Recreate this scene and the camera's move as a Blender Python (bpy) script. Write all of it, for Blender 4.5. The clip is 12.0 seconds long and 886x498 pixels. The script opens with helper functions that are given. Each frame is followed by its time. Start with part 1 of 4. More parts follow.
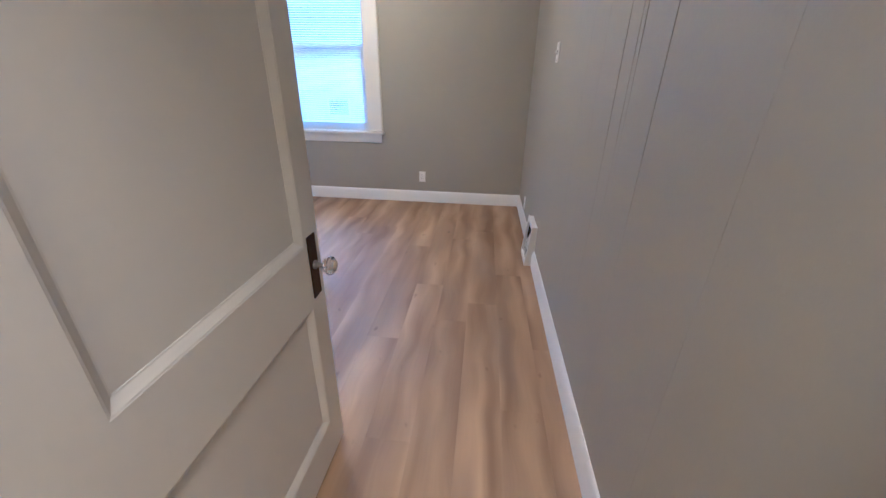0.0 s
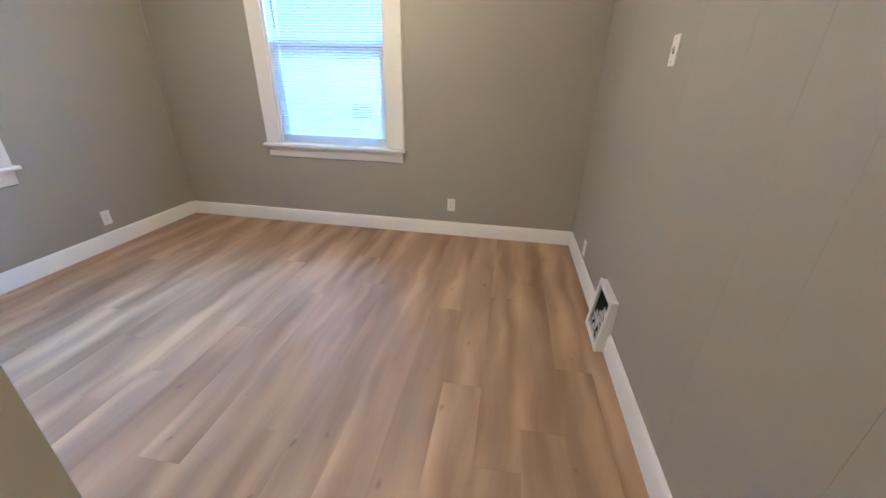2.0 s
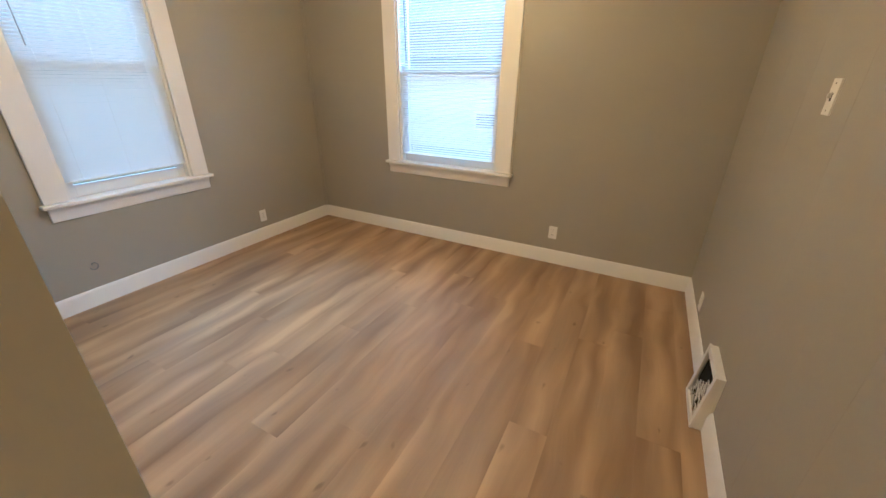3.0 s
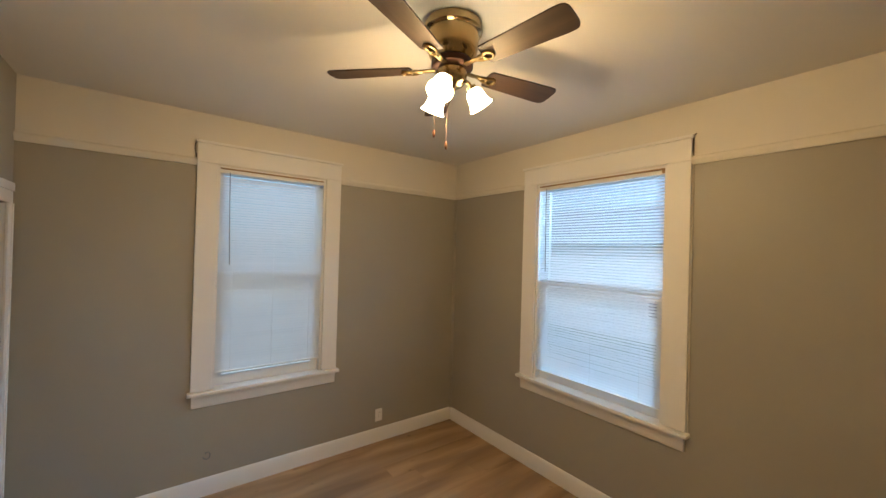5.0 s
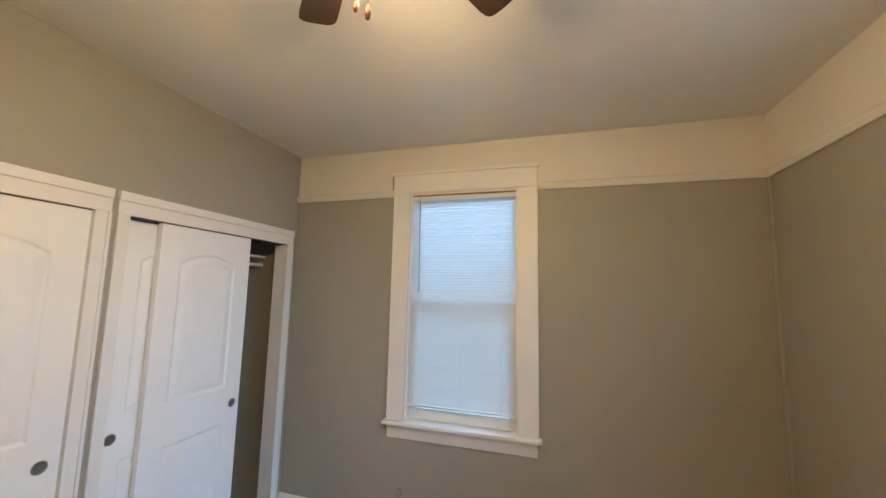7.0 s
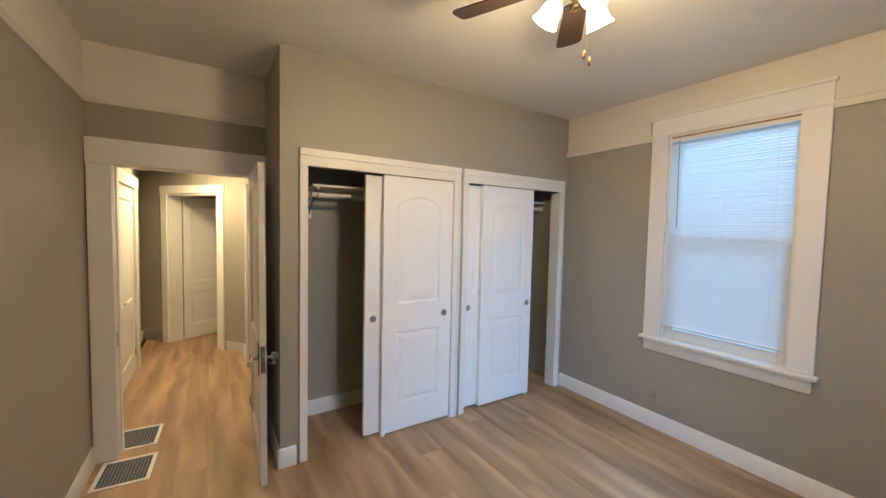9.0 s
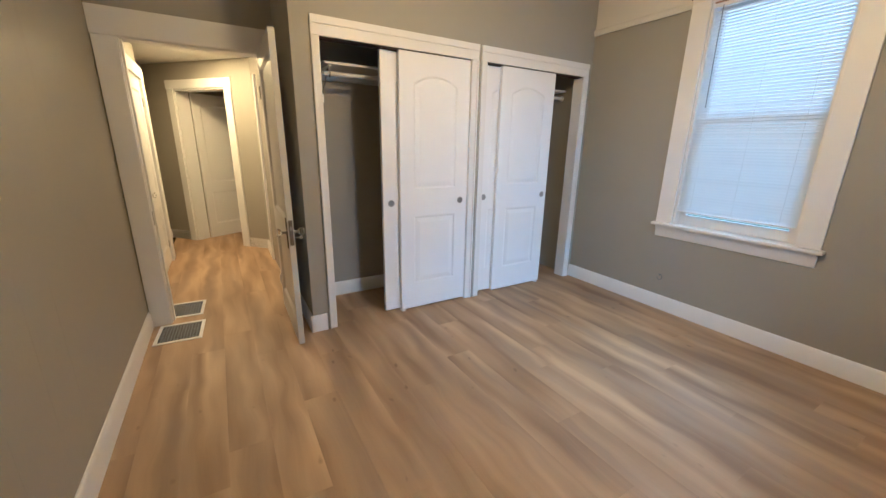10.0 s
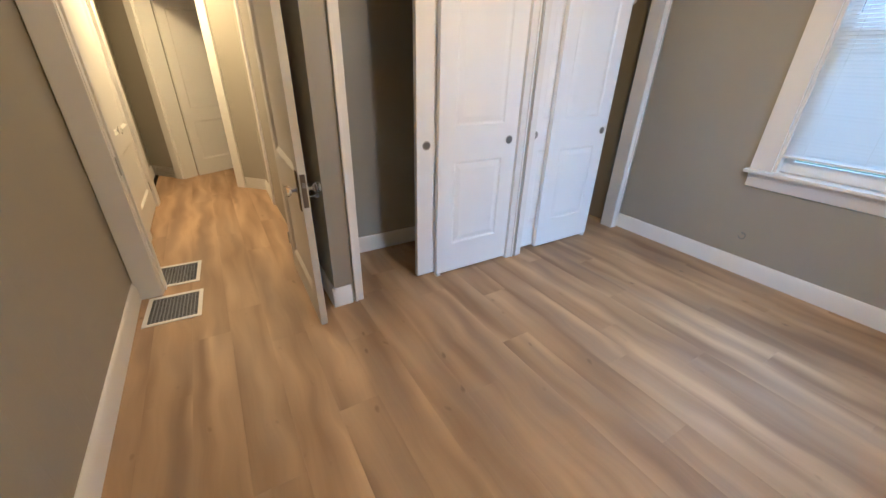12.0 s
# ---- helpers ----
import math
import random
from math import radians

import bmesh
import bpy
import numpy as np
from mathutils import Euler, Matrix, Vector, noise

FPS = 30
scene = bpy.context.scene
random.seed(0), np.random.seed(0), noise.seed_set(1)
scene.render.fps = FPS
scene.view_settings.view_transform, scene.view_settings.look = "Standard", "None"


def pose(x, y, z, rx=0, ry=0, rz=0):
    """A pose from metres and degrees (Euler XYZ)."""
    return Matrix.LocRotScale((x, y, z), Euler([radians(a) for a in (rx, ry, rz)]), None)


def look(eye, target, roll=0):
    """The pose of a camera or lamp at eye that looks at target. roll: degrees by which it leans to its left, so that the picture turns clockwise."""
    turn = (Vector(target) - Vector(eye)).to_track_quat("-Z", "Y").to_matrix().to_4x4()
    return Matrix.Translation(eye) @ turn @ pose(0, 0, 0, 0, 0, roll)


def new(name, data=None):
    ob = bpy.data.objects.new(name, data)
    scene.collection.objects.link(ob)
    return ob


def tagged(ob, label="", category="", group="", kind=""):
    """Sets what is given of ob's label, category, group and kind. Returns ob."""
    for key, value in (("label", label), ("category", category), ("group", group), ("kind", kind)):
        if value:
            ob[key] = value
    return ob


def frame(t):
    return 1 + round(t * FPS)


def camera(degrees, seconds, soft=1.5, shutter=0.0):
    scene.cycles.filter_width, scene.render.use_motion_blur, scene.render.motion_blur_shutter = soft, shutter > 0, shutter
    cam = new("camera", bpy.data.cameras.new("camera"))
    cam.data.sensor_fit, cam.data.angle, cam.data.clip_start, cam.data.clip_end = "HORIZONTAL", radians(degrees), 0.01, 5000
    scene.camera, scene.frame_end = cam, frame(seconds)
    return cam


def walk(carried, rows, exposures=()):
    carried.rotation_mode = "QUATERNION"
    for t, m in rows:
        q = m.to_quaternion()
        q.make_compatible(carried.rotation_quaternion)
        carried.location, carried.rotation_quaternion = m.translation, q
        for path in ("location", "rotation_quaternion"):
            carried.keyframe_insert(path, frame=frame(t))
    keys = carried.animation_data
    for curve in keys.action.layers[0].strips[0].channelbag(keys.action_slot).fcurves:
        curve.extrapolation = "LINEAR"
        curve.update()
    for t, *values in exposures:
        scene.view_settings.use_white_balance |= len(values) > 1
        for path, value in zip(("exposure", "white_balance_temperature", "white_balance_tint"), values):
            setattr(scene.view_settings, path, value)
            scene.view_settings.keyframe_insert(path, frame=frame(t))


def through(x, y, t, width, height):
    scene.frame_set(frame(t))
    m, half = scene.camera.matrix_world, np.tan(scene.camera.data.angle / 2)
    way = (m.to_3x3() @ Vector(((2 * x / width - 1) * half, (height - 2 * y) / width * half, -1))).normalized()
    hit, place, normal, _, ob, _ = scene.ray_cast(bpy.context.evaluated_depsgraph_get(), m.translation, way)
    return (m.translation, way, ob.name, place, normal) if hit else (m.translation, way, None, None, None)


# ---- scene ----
cam = camera(100.1, 12.0)
PATH = [
    (0, (0.153, 0.204, 1.311), (-0.029, 2.007, 0.465), 1.1),
    (0.5, (0.093, 0.479, 1.318), (-0.07, 2.282, 0.468), 1.5),
    (1, (0.083, 0.712, 1.331), (-0.057, 2.517, 0.48), 1.5),
    (1.5, (0.037, 0.913, 1.346), (-0.116, 2.716, 0.495), 1.3),
    (2, (-0.043, 1.069, 1.341), (-0.338, 2.858, 0.497), 1.4),
    (2.5, (0.025, 1.113, 1.425), (-0.584, 2.818, 0.575), 1.5),
    (2.7, (0.07, 1.108, 1.449), (-0.678, 2.758, 0.602), 1.2),
    (4.3, (0.035, 1.378, 1.683), (-1.036, 2.992, 1.183), 1.9),
    (4.5, (0.018, 1.465, 1.678), (-1.221, 2.995, 1.323), 1.7),
    (5, (-0.046, 1.727, 1.798), (-1.644, 2.929, 1.812), 1.6),
    (5.5, (-0.164, 2.12, 1.828), (-1.889, 3.041, 2.244), 1.4),
    (6, (-0.328, 2.495, 1.768), (-2.154, 3.147, 2.257), 1.5),
    (6.5, (-0.582, 2.787, 1.667), (-2.551, 2.843, 2.018), 1.3),
    (7, (-0.659, 3.048, 1.666), (-2.562, 2.476, 1.89), 1.3),
    (7.5, (-0.532, 3.234, 1.678), (-2.14, 2.048, 1.761), 1.1),
    (7.7, (-0.424, 3.268, 1.687), (-1.929, 1.952, 1.712), 1.1),
    (9.3, (-0.05, 3.648, 1.528), (-1.071, 1.934, 1.378), 1.1),
    (9.5, (-0.03, 3.654, 1.465), (-1.038, 1.944, 1.222), 1.2),
    (10, (-0.002, 3.667, 1.351), (-0.987, 2.012, 0.815), 1.0),
    (10.5, (0.024, 3.686, 1.298), (-0.955, 2.08, 0.619), 1.2),
    (11, (0.048, 3.627, 1.257), (-0.924, 2.079, 0.443), 1.3),
    (11.5, (-0.038, 3.363, 1.332), (-1.001, 1.859, 0.433), 1.3),
    (12, (-0.026, 2.986, 1.364), (-0.963, 1.465, 0.465), 1.5),
]
# stops, and a white balance between the daylight and the lamps
LIGHTING = [(0.0, 1.66, 3560, 16), (0.5, 1.55, 3680, 14), (1.0, 1.66, 3760, 13), (2.0, 1.7, 3820, 11), (2.5, 1.57, 4200, 10), (4.5, 1.0, 4850, 9), (5.5, 0.53, 5120, 9), (6.0, 0.45, 5280, 9),
            (6.5, 0.66, 5400, 12), (7.0, 1.07, 4650, 9), (7.5, 1.2, 4500, 9), (9.5, 1.26, 4420, 9), (10.5, 1.38, 4430, 9), (12.0, 1.4, 4420, 11)]
walk(cam, [(t, look(eye, target, roll)) for t, eye, target, roll in PATH], LIGHTING)

# ---------------------------------------------------------------- plan
WX, EX = -3.19, 0.584          # west and east wall faces
NY, CY, DY = 4.25, 1.035, 0.375  # north wall, closet front, door wall
AX = -0.465                    # alcove side of the closet block
CEIL, RAIL = 2.738, 2.36
HALL_E, HALL_W, HALL_C = 0.625, -0.445, 2.30
TH = 0.12

# ---------------------------------------------------------------- world and lights
world = bpy.data.worlds.new("sky")
scene.world = world
world.use_nodes = True
wn = world.node_tree
wn.nodes.clear()
w_out = wn.nodes.new("ShaderNodeOutputWorld")
w_bg = wn.nodes.new("ShaderNodeBackground")
w_sky = wn.nodes.new("ShaderNodeTexSky")
w_sky.sky_type = "NISHITA"
w_sky.sun_disc = False
w_sky.sun_elevation, w_sky.sun_rotation = radians(40), radians(165)
w_sky.dust_density, w_sky.ozone_density = 5.0, 0.6
w_bg.inputs["Strength"].default_value = 0.08
w_haze = wn.nodes.new("ShaderNodeHueSaturation")
w_haze.inputs["Saturation"].default_value, w_haze.inputs["Value"].default_value = 0.45, 1.25
wn.links.new(w_sky.outputs[0], w_haze.inputs["Color"])
wn.links.new(w_haze.outputs[0], w_bg.inputs[0])
wn.links.new(w_bg.outputs[0], w_out.inputs[0])


def lamp(name, kind, energy, colour, m, **more):
    data = bpy.data.lights.new(name, kind)
    data.energy, data.color = energy, colour
    for key, value in more.items():
        if key == "size":
            data.shape, data.size, data.size_y = "RECTANGLE", value[0], value[1]
        elif key == "radius":
            data.shadow_soft_size = value
        elif key == "angle":
            data.angle = radians(value)
    ob = new(name, data)
    ob.matrix_world = m
    return ob


SKY_BLUE = (0.62, 0.90, 1.0)
WARM = (1.0, 0.54, 0.15)
lamp("sun", "SUN", 0.9, (1.0, 0.96, 0.9), pose(0, 0, 8, 50, 0, 15), angle=2)
lamp("west_window_light", "AREA", 1.55, SKY_BLUE, pose(WX - 0.24, 2.43, 1.62, 90, 0, -90), size=(0.84, 1.6))
lamp("west_sky_light", "AREA", 13, SKY_BLUE, pose(WX - 1.85, 2.43, 3.25, 48, 0, -90), size=(1.4, 0.6))
lamp("north_window_light", "AREA", 13, (0.54, 0.84, 1.0), pose(-1.54, NY + 1.85, 3.25, 48, 0, 180), size=(1.6, 0.5))
lamp("north_sky_light", "AREA", 36, (0.54, 0.84, 1.0), pose(-0.98, NY + 2.0, 2.38, 69, 0, 164.0), size=(1.1, 0.8))
lamp("hall_light", "AREA", 15, (1.0, 0.58, 0.18), pose(0.16, -1.45, 2.292), size=(0.26, 0.26))
lamp("hall_door_light", "AREA", 6.2, (1.0, 0.61, 0.26), pose(0.10, 0.02, 2.292), size=(0.26, 0.26))


# ---------------------------------------------------------------- materials
def material(name, colour, rough=0.5, metal=0.0):
    mat = bpy.data.materials.new(name)
    mat.use_nodes = True
    b = mat.node_tree.nodes["Principled BSDF"]
    b.inputs["Base Color"].default_value = (*colour, 1)
    b.inputs["Roughness"].default_value = rough
    b.inputs["Metallic"].default_value = metal
    return mat, mat.node_tree, b


def painted(name, colour, rough=0.5, spread=0.06, bump=0.15, scale=60.0, blotch=1.6):
    """Rolled or brushed paint: broad mottling, a fine texture and a little relief."""
    mat, nt, b = material(name, colour, rough)
    tc = nt.nodes.new("ShaderNodeTexCoord")
    big = nt.nodes.new("ShaderNodeTexNoise")
    big.inputs["Scale"].default_value, big.inputs["Detail"].default_value = blotch, 5
    fine = nt.nodes.new("ShaderNodeTexNoise")
    fine.inputs["Scale"].default_value, fine.inputs["Detail"].default_value = scale, 4
    ramp = nt.nodes.new("ShaderNodeMix")
    ramp.data_type = "RGBA"
    ramp.inputs["A"].default_value = (*[c * (1 - spread) for c in colour], 1)
    ramp.inputs["B"].default_value = (*[min(1, c * (1 + spread)) for c in colour], 1)
    nt.links.new(tc.outputs["Object"], big.inputs["Vector"])
    nt.links.new(tc.outputs["Object"], fine.inputs["Vector"])
    nt.links.new(big.outputs["Fac"], ramp.inputs["Factor"])
    nt.links.new(ramp.outputs["Result"], b.inputs["Base Color"])
    bp = nt.nodes.new("ShaderNodeBump")
    bp.inputs["Strength"].default_value, bp.inputs["Distance"].default_value = bump, 0.002
    nt.links.new(fine.outputs["Fac"], bp.inputs["Height"])
    nt.links.new(bp.outputs["Normal"], b.inputs["Normal"])
    rr = nt.nodes.new("ShaderNodeMapRange")
    rr.inputs["To Min"].default_value, rr.inputs["To Max"].default_value = rough - 0.08, rough + 0.08
    nt.links.new(big.outputs["Fac"], rr.inputs["Value"])
    nt.links.new(rr.outputs["Result"], b.inputs["Roughness"])
    return mat


M_WALL = painted("grey_wall_paint", (0.336, 0.317, 0.266), 0.50, 0.05, 0.22, 90)
M_CREAM = painted("cream_frieze_paint", (0.70, 0.665, 0.59), 0.5, 0.04, 0.2, 90)
M_CEIL = painted("ceiling_paint", (0.72, 0.71, 0.68), 0.7, 0.04, 0.3, 120)
M_TRIM = painted("white_trim_paint", (0.78, 0.77, 0.75), 0.44, 0.03, 0.1, 40, 4)
M_DOOR = painted("white_door_paint", (0.85, 0.85, 0.85), 0.38, 0.02, 0.08, 50, 3)
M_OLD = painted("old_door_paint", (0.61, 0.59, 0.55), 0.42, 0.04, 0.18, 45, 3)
M_PLASTIC = painted("white_plastic", (0.78, 0.77, 0.74), 0.3, 0.01, 0.0)
# near-black that stands for shade in hollows and on the closet ceiling
M_DARK = painted("unlit_black", (0.012, 0.012, 0.012), 0.8, 0.1, 0.0)
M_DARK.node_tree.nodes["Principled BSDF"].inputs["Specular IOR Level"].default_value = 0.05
M_VENTGREY = painted("grey_grille_metal", (0.16, 0.17, 0.19), 0.45, 0.1, 0.0)
M_GRID = painted("galvanised_grid", (0.24, 0.255, 0.285), 0.4, 0.1, 0.0)
M_BARE = painted("bare_wood", (0.30, 0.19, 0.10), 0.7, 0.2, 0.3, 30, 12)
M_ROOF = painted("asphalt_shingles", (0.22, 0.23, 0.25), 0.9, 0.3, 0.6, 30, 4)
M_SIDING = painted("white_siding", (0.60, 0.61, 0.61), 0.6, 0.05, 0.1)
M_GRASS = painted("lawn", (0.07, 0.11, 0.045), 0.9, 0.5, 0.8, 40, 3)


def metal(name, colour, rough, spread=0.15):
    mat, nt, b = material(name, colour, rough, 1.0)
    tx = nt.nodes.new("ShaderNodeTexNoise")
    tx.inputs["Scale"].default_value, tx.inputs["Detail"].default_value = 25, 4
    rr = nt.nodes.new("ShaderNodeMapRange")
    rr.inputs["To Min"].default_value, rr.inputs["To Max"].default_value = max(0.03, rough - spread), rough + spread
    nt.links.new(tx.outputs["Fac"], rr.inputs["Value"])
    nt.links.new(rr.outputs["Result"], b.inputs["Roughness"])
    return mat


M_BRASS = metal("antique_brass", (0.40, 0.30, 0.14), 0.22, 0.03)
M_CHROME = metal("satin_nickel", (0.46, 0.45, 0.43), 0.33)
M_IRON = metal("worn_brass", (0.25, 0.18, 0.07), 0.36)
M_BRONZE = metal("dark_bronze", (0.055, 0.030, 0.020), 0.45)
M_LATCH = metal("aged_brown_steel", (0.20, 0.165, 0.14), 0.5)
M_STEEL = metal("worn_steel", (0.33, 0.32, 0.31), 0.42)


def wood(name, dark, light, rough, stretch=(5.0, 0.55, 5.0), contrast=(0.25, 0.75), jump=(0.03, 0.35, 0.0)):
    """Boards with streaks along y, each board with its own tone and its own stretch of grain."""
    mat, nt, b = material(name, light, rough)
    L, N = nt.links.new, nt.nodes.new
    tc, info = N("ShaderNodeTexCoord"), N("ShaderNodeObjectInfo")
    off = N("ShaderNodeVectorMath")
    off.operation = "MULTIPLY_ADD"
    off.inputs[1].default_value = jump
    comb = N("ShaderNodeCombineXYZ")
    for i in range(3):
        L(info.outputs["Random"], comb.inputs[i])
    L(comb.outputs[0], off.inputs[0])
    L(tc.outputs["Object"], off.inputs[2])
    mp = N("ShaderNodeMapping")
    mp.inputs["Scale"].default_value = stretch
    L(off.outputs[0], mp.inputs["Vector"])
    streak = N("ShaderNodeTexNoise")
    streak.inputs["Scale"].default_value, streak.inputs["Detail"].default_value = 1.5, 2.2
    streak.inputs["Distortion"].default_value = 0.4
    L(mp.outputs[0], streak.inputs["Vector"])
    mp2 = N("ShaderNodeMapping")
    mp2.inputs["Scale"].default_value = [s * 5 if s > 2 else s * 3.5 for s in stretch]
    L(off.outputs[0], mp2.inputs["Vector"])
    grain = N("ShaderNodeTexNoise")
    grain.inputs["Scale"].default_value, grain.inputs["Detail"].default_value = 1.4, 5
    L(mp2.outputs[0], grain.inputs["Vector"])
    r1 = N("ShaderNodeMapRange")
    r1.inputs["From Min"].default_value, r1.inputs["From Max"].default_value = contrast
    L(streak.outputs["Fac"], r1.inputs["Value"])
    mix = N("ShaderNodeMix")
    mix.data_type = "RGBA"
    mix.inputs["A"].default_value, mix.inputs["B"].default_value = (*dark, 1), (*light, 1)
    L(r1.outputs["Result"], mix.inputs["Factor"])
    r2 = N("ShaderNodeMapRange")
    r2.inputs["From Min"].default_value, r2.inputs["From Max"].default_value = 0.3, 0.7
    r2.inputs["To Min"].default_value, r2.inputs["To Max"].default_value = 0.92, 1.06
    L(grain.outputs["Fac"], r2.inputs["Value"])
    r3 = N("ShaderNodeMapRange")
    r3.inputs["To Min"].default_value, r3.inputs["To Max"].default_value = 0.94, 1.05
    L(info.outputs["Random"], r3.inputs["Value"])
    mul = N("ShaderNodeMath")
    mul.operation = "MULTIPLY"
    L(r2.outputs["Result"], mul.inputs[0])
    L(r3.outputs["Result"], mul.inputs[1])
    hsv = N("ShaderNodeHueSaturation")
    L(mix.outputs["Result"], hsv.inputs["Color"])
    L(mul.outputs[0], hsv.inputs["Value"])
    L(hsv.outputs[0], b.inputs["Base Color"])
    bp = N("ShaderNodeBump")
    bp.inputs["Strength"].default_value, bp.inputs["Distance"].default_value = 0.12, 0.001
    L(grain.outputs["Fac"], bp.inputs["Height"])
    L(bp.outputs["Normal"], b.inputs["Normal"])
    r4 = N("ShaderNodeMapRange")
    r4.inputs["To Min"].default_value, r4.inputs["To Max"].default_value = rough - 0.07, rough + 0.1
    L(grain.outputs["Fac"], r4.inputs["Value"])
    L(r4.outputs["Result"], b.inputs["Roughness"])
    return mat


def plank_material(name, dark, light, grey, rough):
    """Printed oak boards: wavy streaks along y, ashen bands, fine grain and small knots, a different print on each board."""
    mat, nt, b = material(name, light, rough)
    L, N = nt.links.new, nt.nodes.new
    geo, info = N("ShaderNodeNewGeometry"), N("ShaderNodeObjectInfo")
    comb, off = N("ShaderNodeCombineXYZ"), N("ShaderNodeVectorMath")
    for i in range(3):
        L(info.outputs["Random"], comb.inputs[i])
    off.operation = "MULTIPLY_ADD"
    off.inputs[1].default_value = (0.12, 0.6, 0.0)
    L(comb.outputs[0], off.inputs[0])
    L(geo.outputs["Position"], off.inputs[2])

    def noise(scale, detail, source, rough_=0.5):
        mp, tx = N("ShaderNodeMapping"), N("ShaderNodeTexNoise")
        mp.inputs["Scale"].default_value = scale
        tx.inputs["Scale"].default_value, tx.inputs["Detail"].default_value = 1.0, detail
        tx.inputs["Roughness"].default_value = rough_
        L(source, mp.inputs["Vector"])
        L(mp.outputs[0], tx.inputs["Vector"])
        return tx

    def span(value, a, b_, c, d):
        r = N("ShaderNodeMapRange")
        for key, v in (("From Min", a), ("From Max", b_), ("To Min", c), ("To Max", d)):
            r.inputs[key].default_value = v
        L(value, r.inputs["Value"])
        return r.outputs["Result"]

    def blend(fac, a, b_):
        m = N("ShaderNodeMix")
        m.data_type = "RGBA"
        L(fac, m.inputs["Factor"])
        for key, v in (("A", a), ("B", b_)):
            if isinstance(v, tuple):
                m.inputs[key].default_value = (*v, 1)
            else:
                L(v, m.inputs[key])
        return m.outputs["Result"]

    # the streaks wander sideways by a few centimetres
    wave = noise((4.0, 2.5, 1.0), 1, geo.outputs["Position"])
    shift, side = N("ShaderNodeVectorMath"), N("ShaderNodeCombineXYZ")
    L(span(wave.outputs["Fac"], 0.0, 1.0, -0.055, 0.055), side.inputs[0])
    L(off.outputs[0], shift.inputs[0])
    L(side.outputs[0], shift.inputs[1])
    way = shift.outputs[0]
    whole = N("ShaderNodeVectorMath")
    L(geo.outputs["Position"], whole.inputs[0])
    L(side.outputs[0], whole.inputs[1])
    bent = whole.outputs[0]
    streak = noise((8.0, 0.95, 1.0), 1.6, way, 0.4)
    ash = noise((6.5, 0.8, 1.0), 1.5, bent)
    grain = noise((85.0, 3.2, 1.0), 4.0, way, 0.6)
    knot = noise((17.0, 9.0, 1.0), 1.0, way)
    col = blend(span(streak.outputs["Fac"], 0.27, 0.69, 0.0, 1.0), dark, light)
    col = blend(span(ash.outputs["Fac"], 0.46, 0.70, 0.0, 0.55), col, grey)
    col = blend(span(knot.outputs["Fac"], 0.72, 0.82, 0.0, 0.6), col, tuple(c * 0.55 for c in dark))
    tone = N("ShaderNodeMath")
    tone.operation = "MULTIPLY"
    L(span(grain.outputs["Fac"], 0.3, 0.7, 0.96, 1.035), tone.inputs[0])
    L(span(info.outputs["Random"], 0.0, 1.0, 0.97, 1.03), tone.inputs[1])
    hsv = N("ShaderNodeHueSaturation")
    L(col, hsv.inputs["Color"])
    L(tone.outputs[0], hsv.inputs["Value"])
    L(hsv.outputs[0], b.inputs["Base Color"])
    bp = N("ShaderNodeBump")
    bp.inputs["Strength"].default_value, bp.inputs["Distance"].default_value = 0.12, 0.001
    L(grain.outputs["Fac"], bp.inputs["Height"])
    L(bp.outputs["Normal"], b.inputs["Normal"])
    L(span(streak.outputs["Fac"], 0.3, 0.7, rough + 0.05, rough - 0.05), b.inputs["Roughness"])
    return mat


M_PLANK = plank_material("oak_vinyl_plank", (0.215, 0.132, 0.066), (0.500, 0.340, 0.182), (0.250, 0.178, 0.118), 0.54)
M_BLADE = wood("walnut_fan_blade", (0.020, 0.012, 0.007), (0.050, 0.029, 0.015), 0.52, (1.2, 14.0, 14.0))


def slat_material(name, colour, through):
    mat = bpy.data.materials.new(name)
    mat.use_nodes = True
    nt = mat.node_tree
    nt.nodes.clear()
    out, mix = nt.nodes.new("ShaderNodeOutputMaterial"), nt.nodes.new("ShaderNodeMixShader")
    dif, tra = nt.nodes.new("ShaderNodeBsdfPrincipled"), nt.nodes.new("ShaderNodeBsdfTranslucent")
    dif.inputs["Base Color"].default_value = (*colour, 1)
    dif.inputs["Roughness"].default_value = 0.4
    tra.inputs["Color"].default_value = (*colour, 1)
    mix.inputs[0].default_value = through
    nt.links.new(dif.outputs[0], mix.inputs[1])
    nt.links.new(tra.outputs[0], mix.inputs[2])
    nt.links.new(mix.outputs[0], out.inputs[0])
    return mat


M_SLAT = slat_material("vinyl_blind_slat", (0.80, 0.81, 0.82), 0.40)


def glass_material(name, rough=0.0, colour=(1, 1, 1)):
    mat, nt, b = material(name, colour, rough)
    b.inputs["Transmission Weight"].default_value = 1.0
    b.inputs["IOR"].default_value = 1.45
    return mat


M_GLASS = glass_material("window_glass", 0.0, (0.97, 0.99, 1.0))
M_KNOB = glass_material("clear_glass_knob", 0.02)


def glow(name, colour, strength):
    mat, nt, b = material(name, (0.85, 0.82, 0.75), 0.35)
    b.inputs["Emission Color"].default_value = (*colour, 1)
    b.inputs["Emission Strength"].default_value = strength
    return mat


M_SHADE = glow("lit_frosted_glass", (1.0, 0.66, 0.28), 18.0)


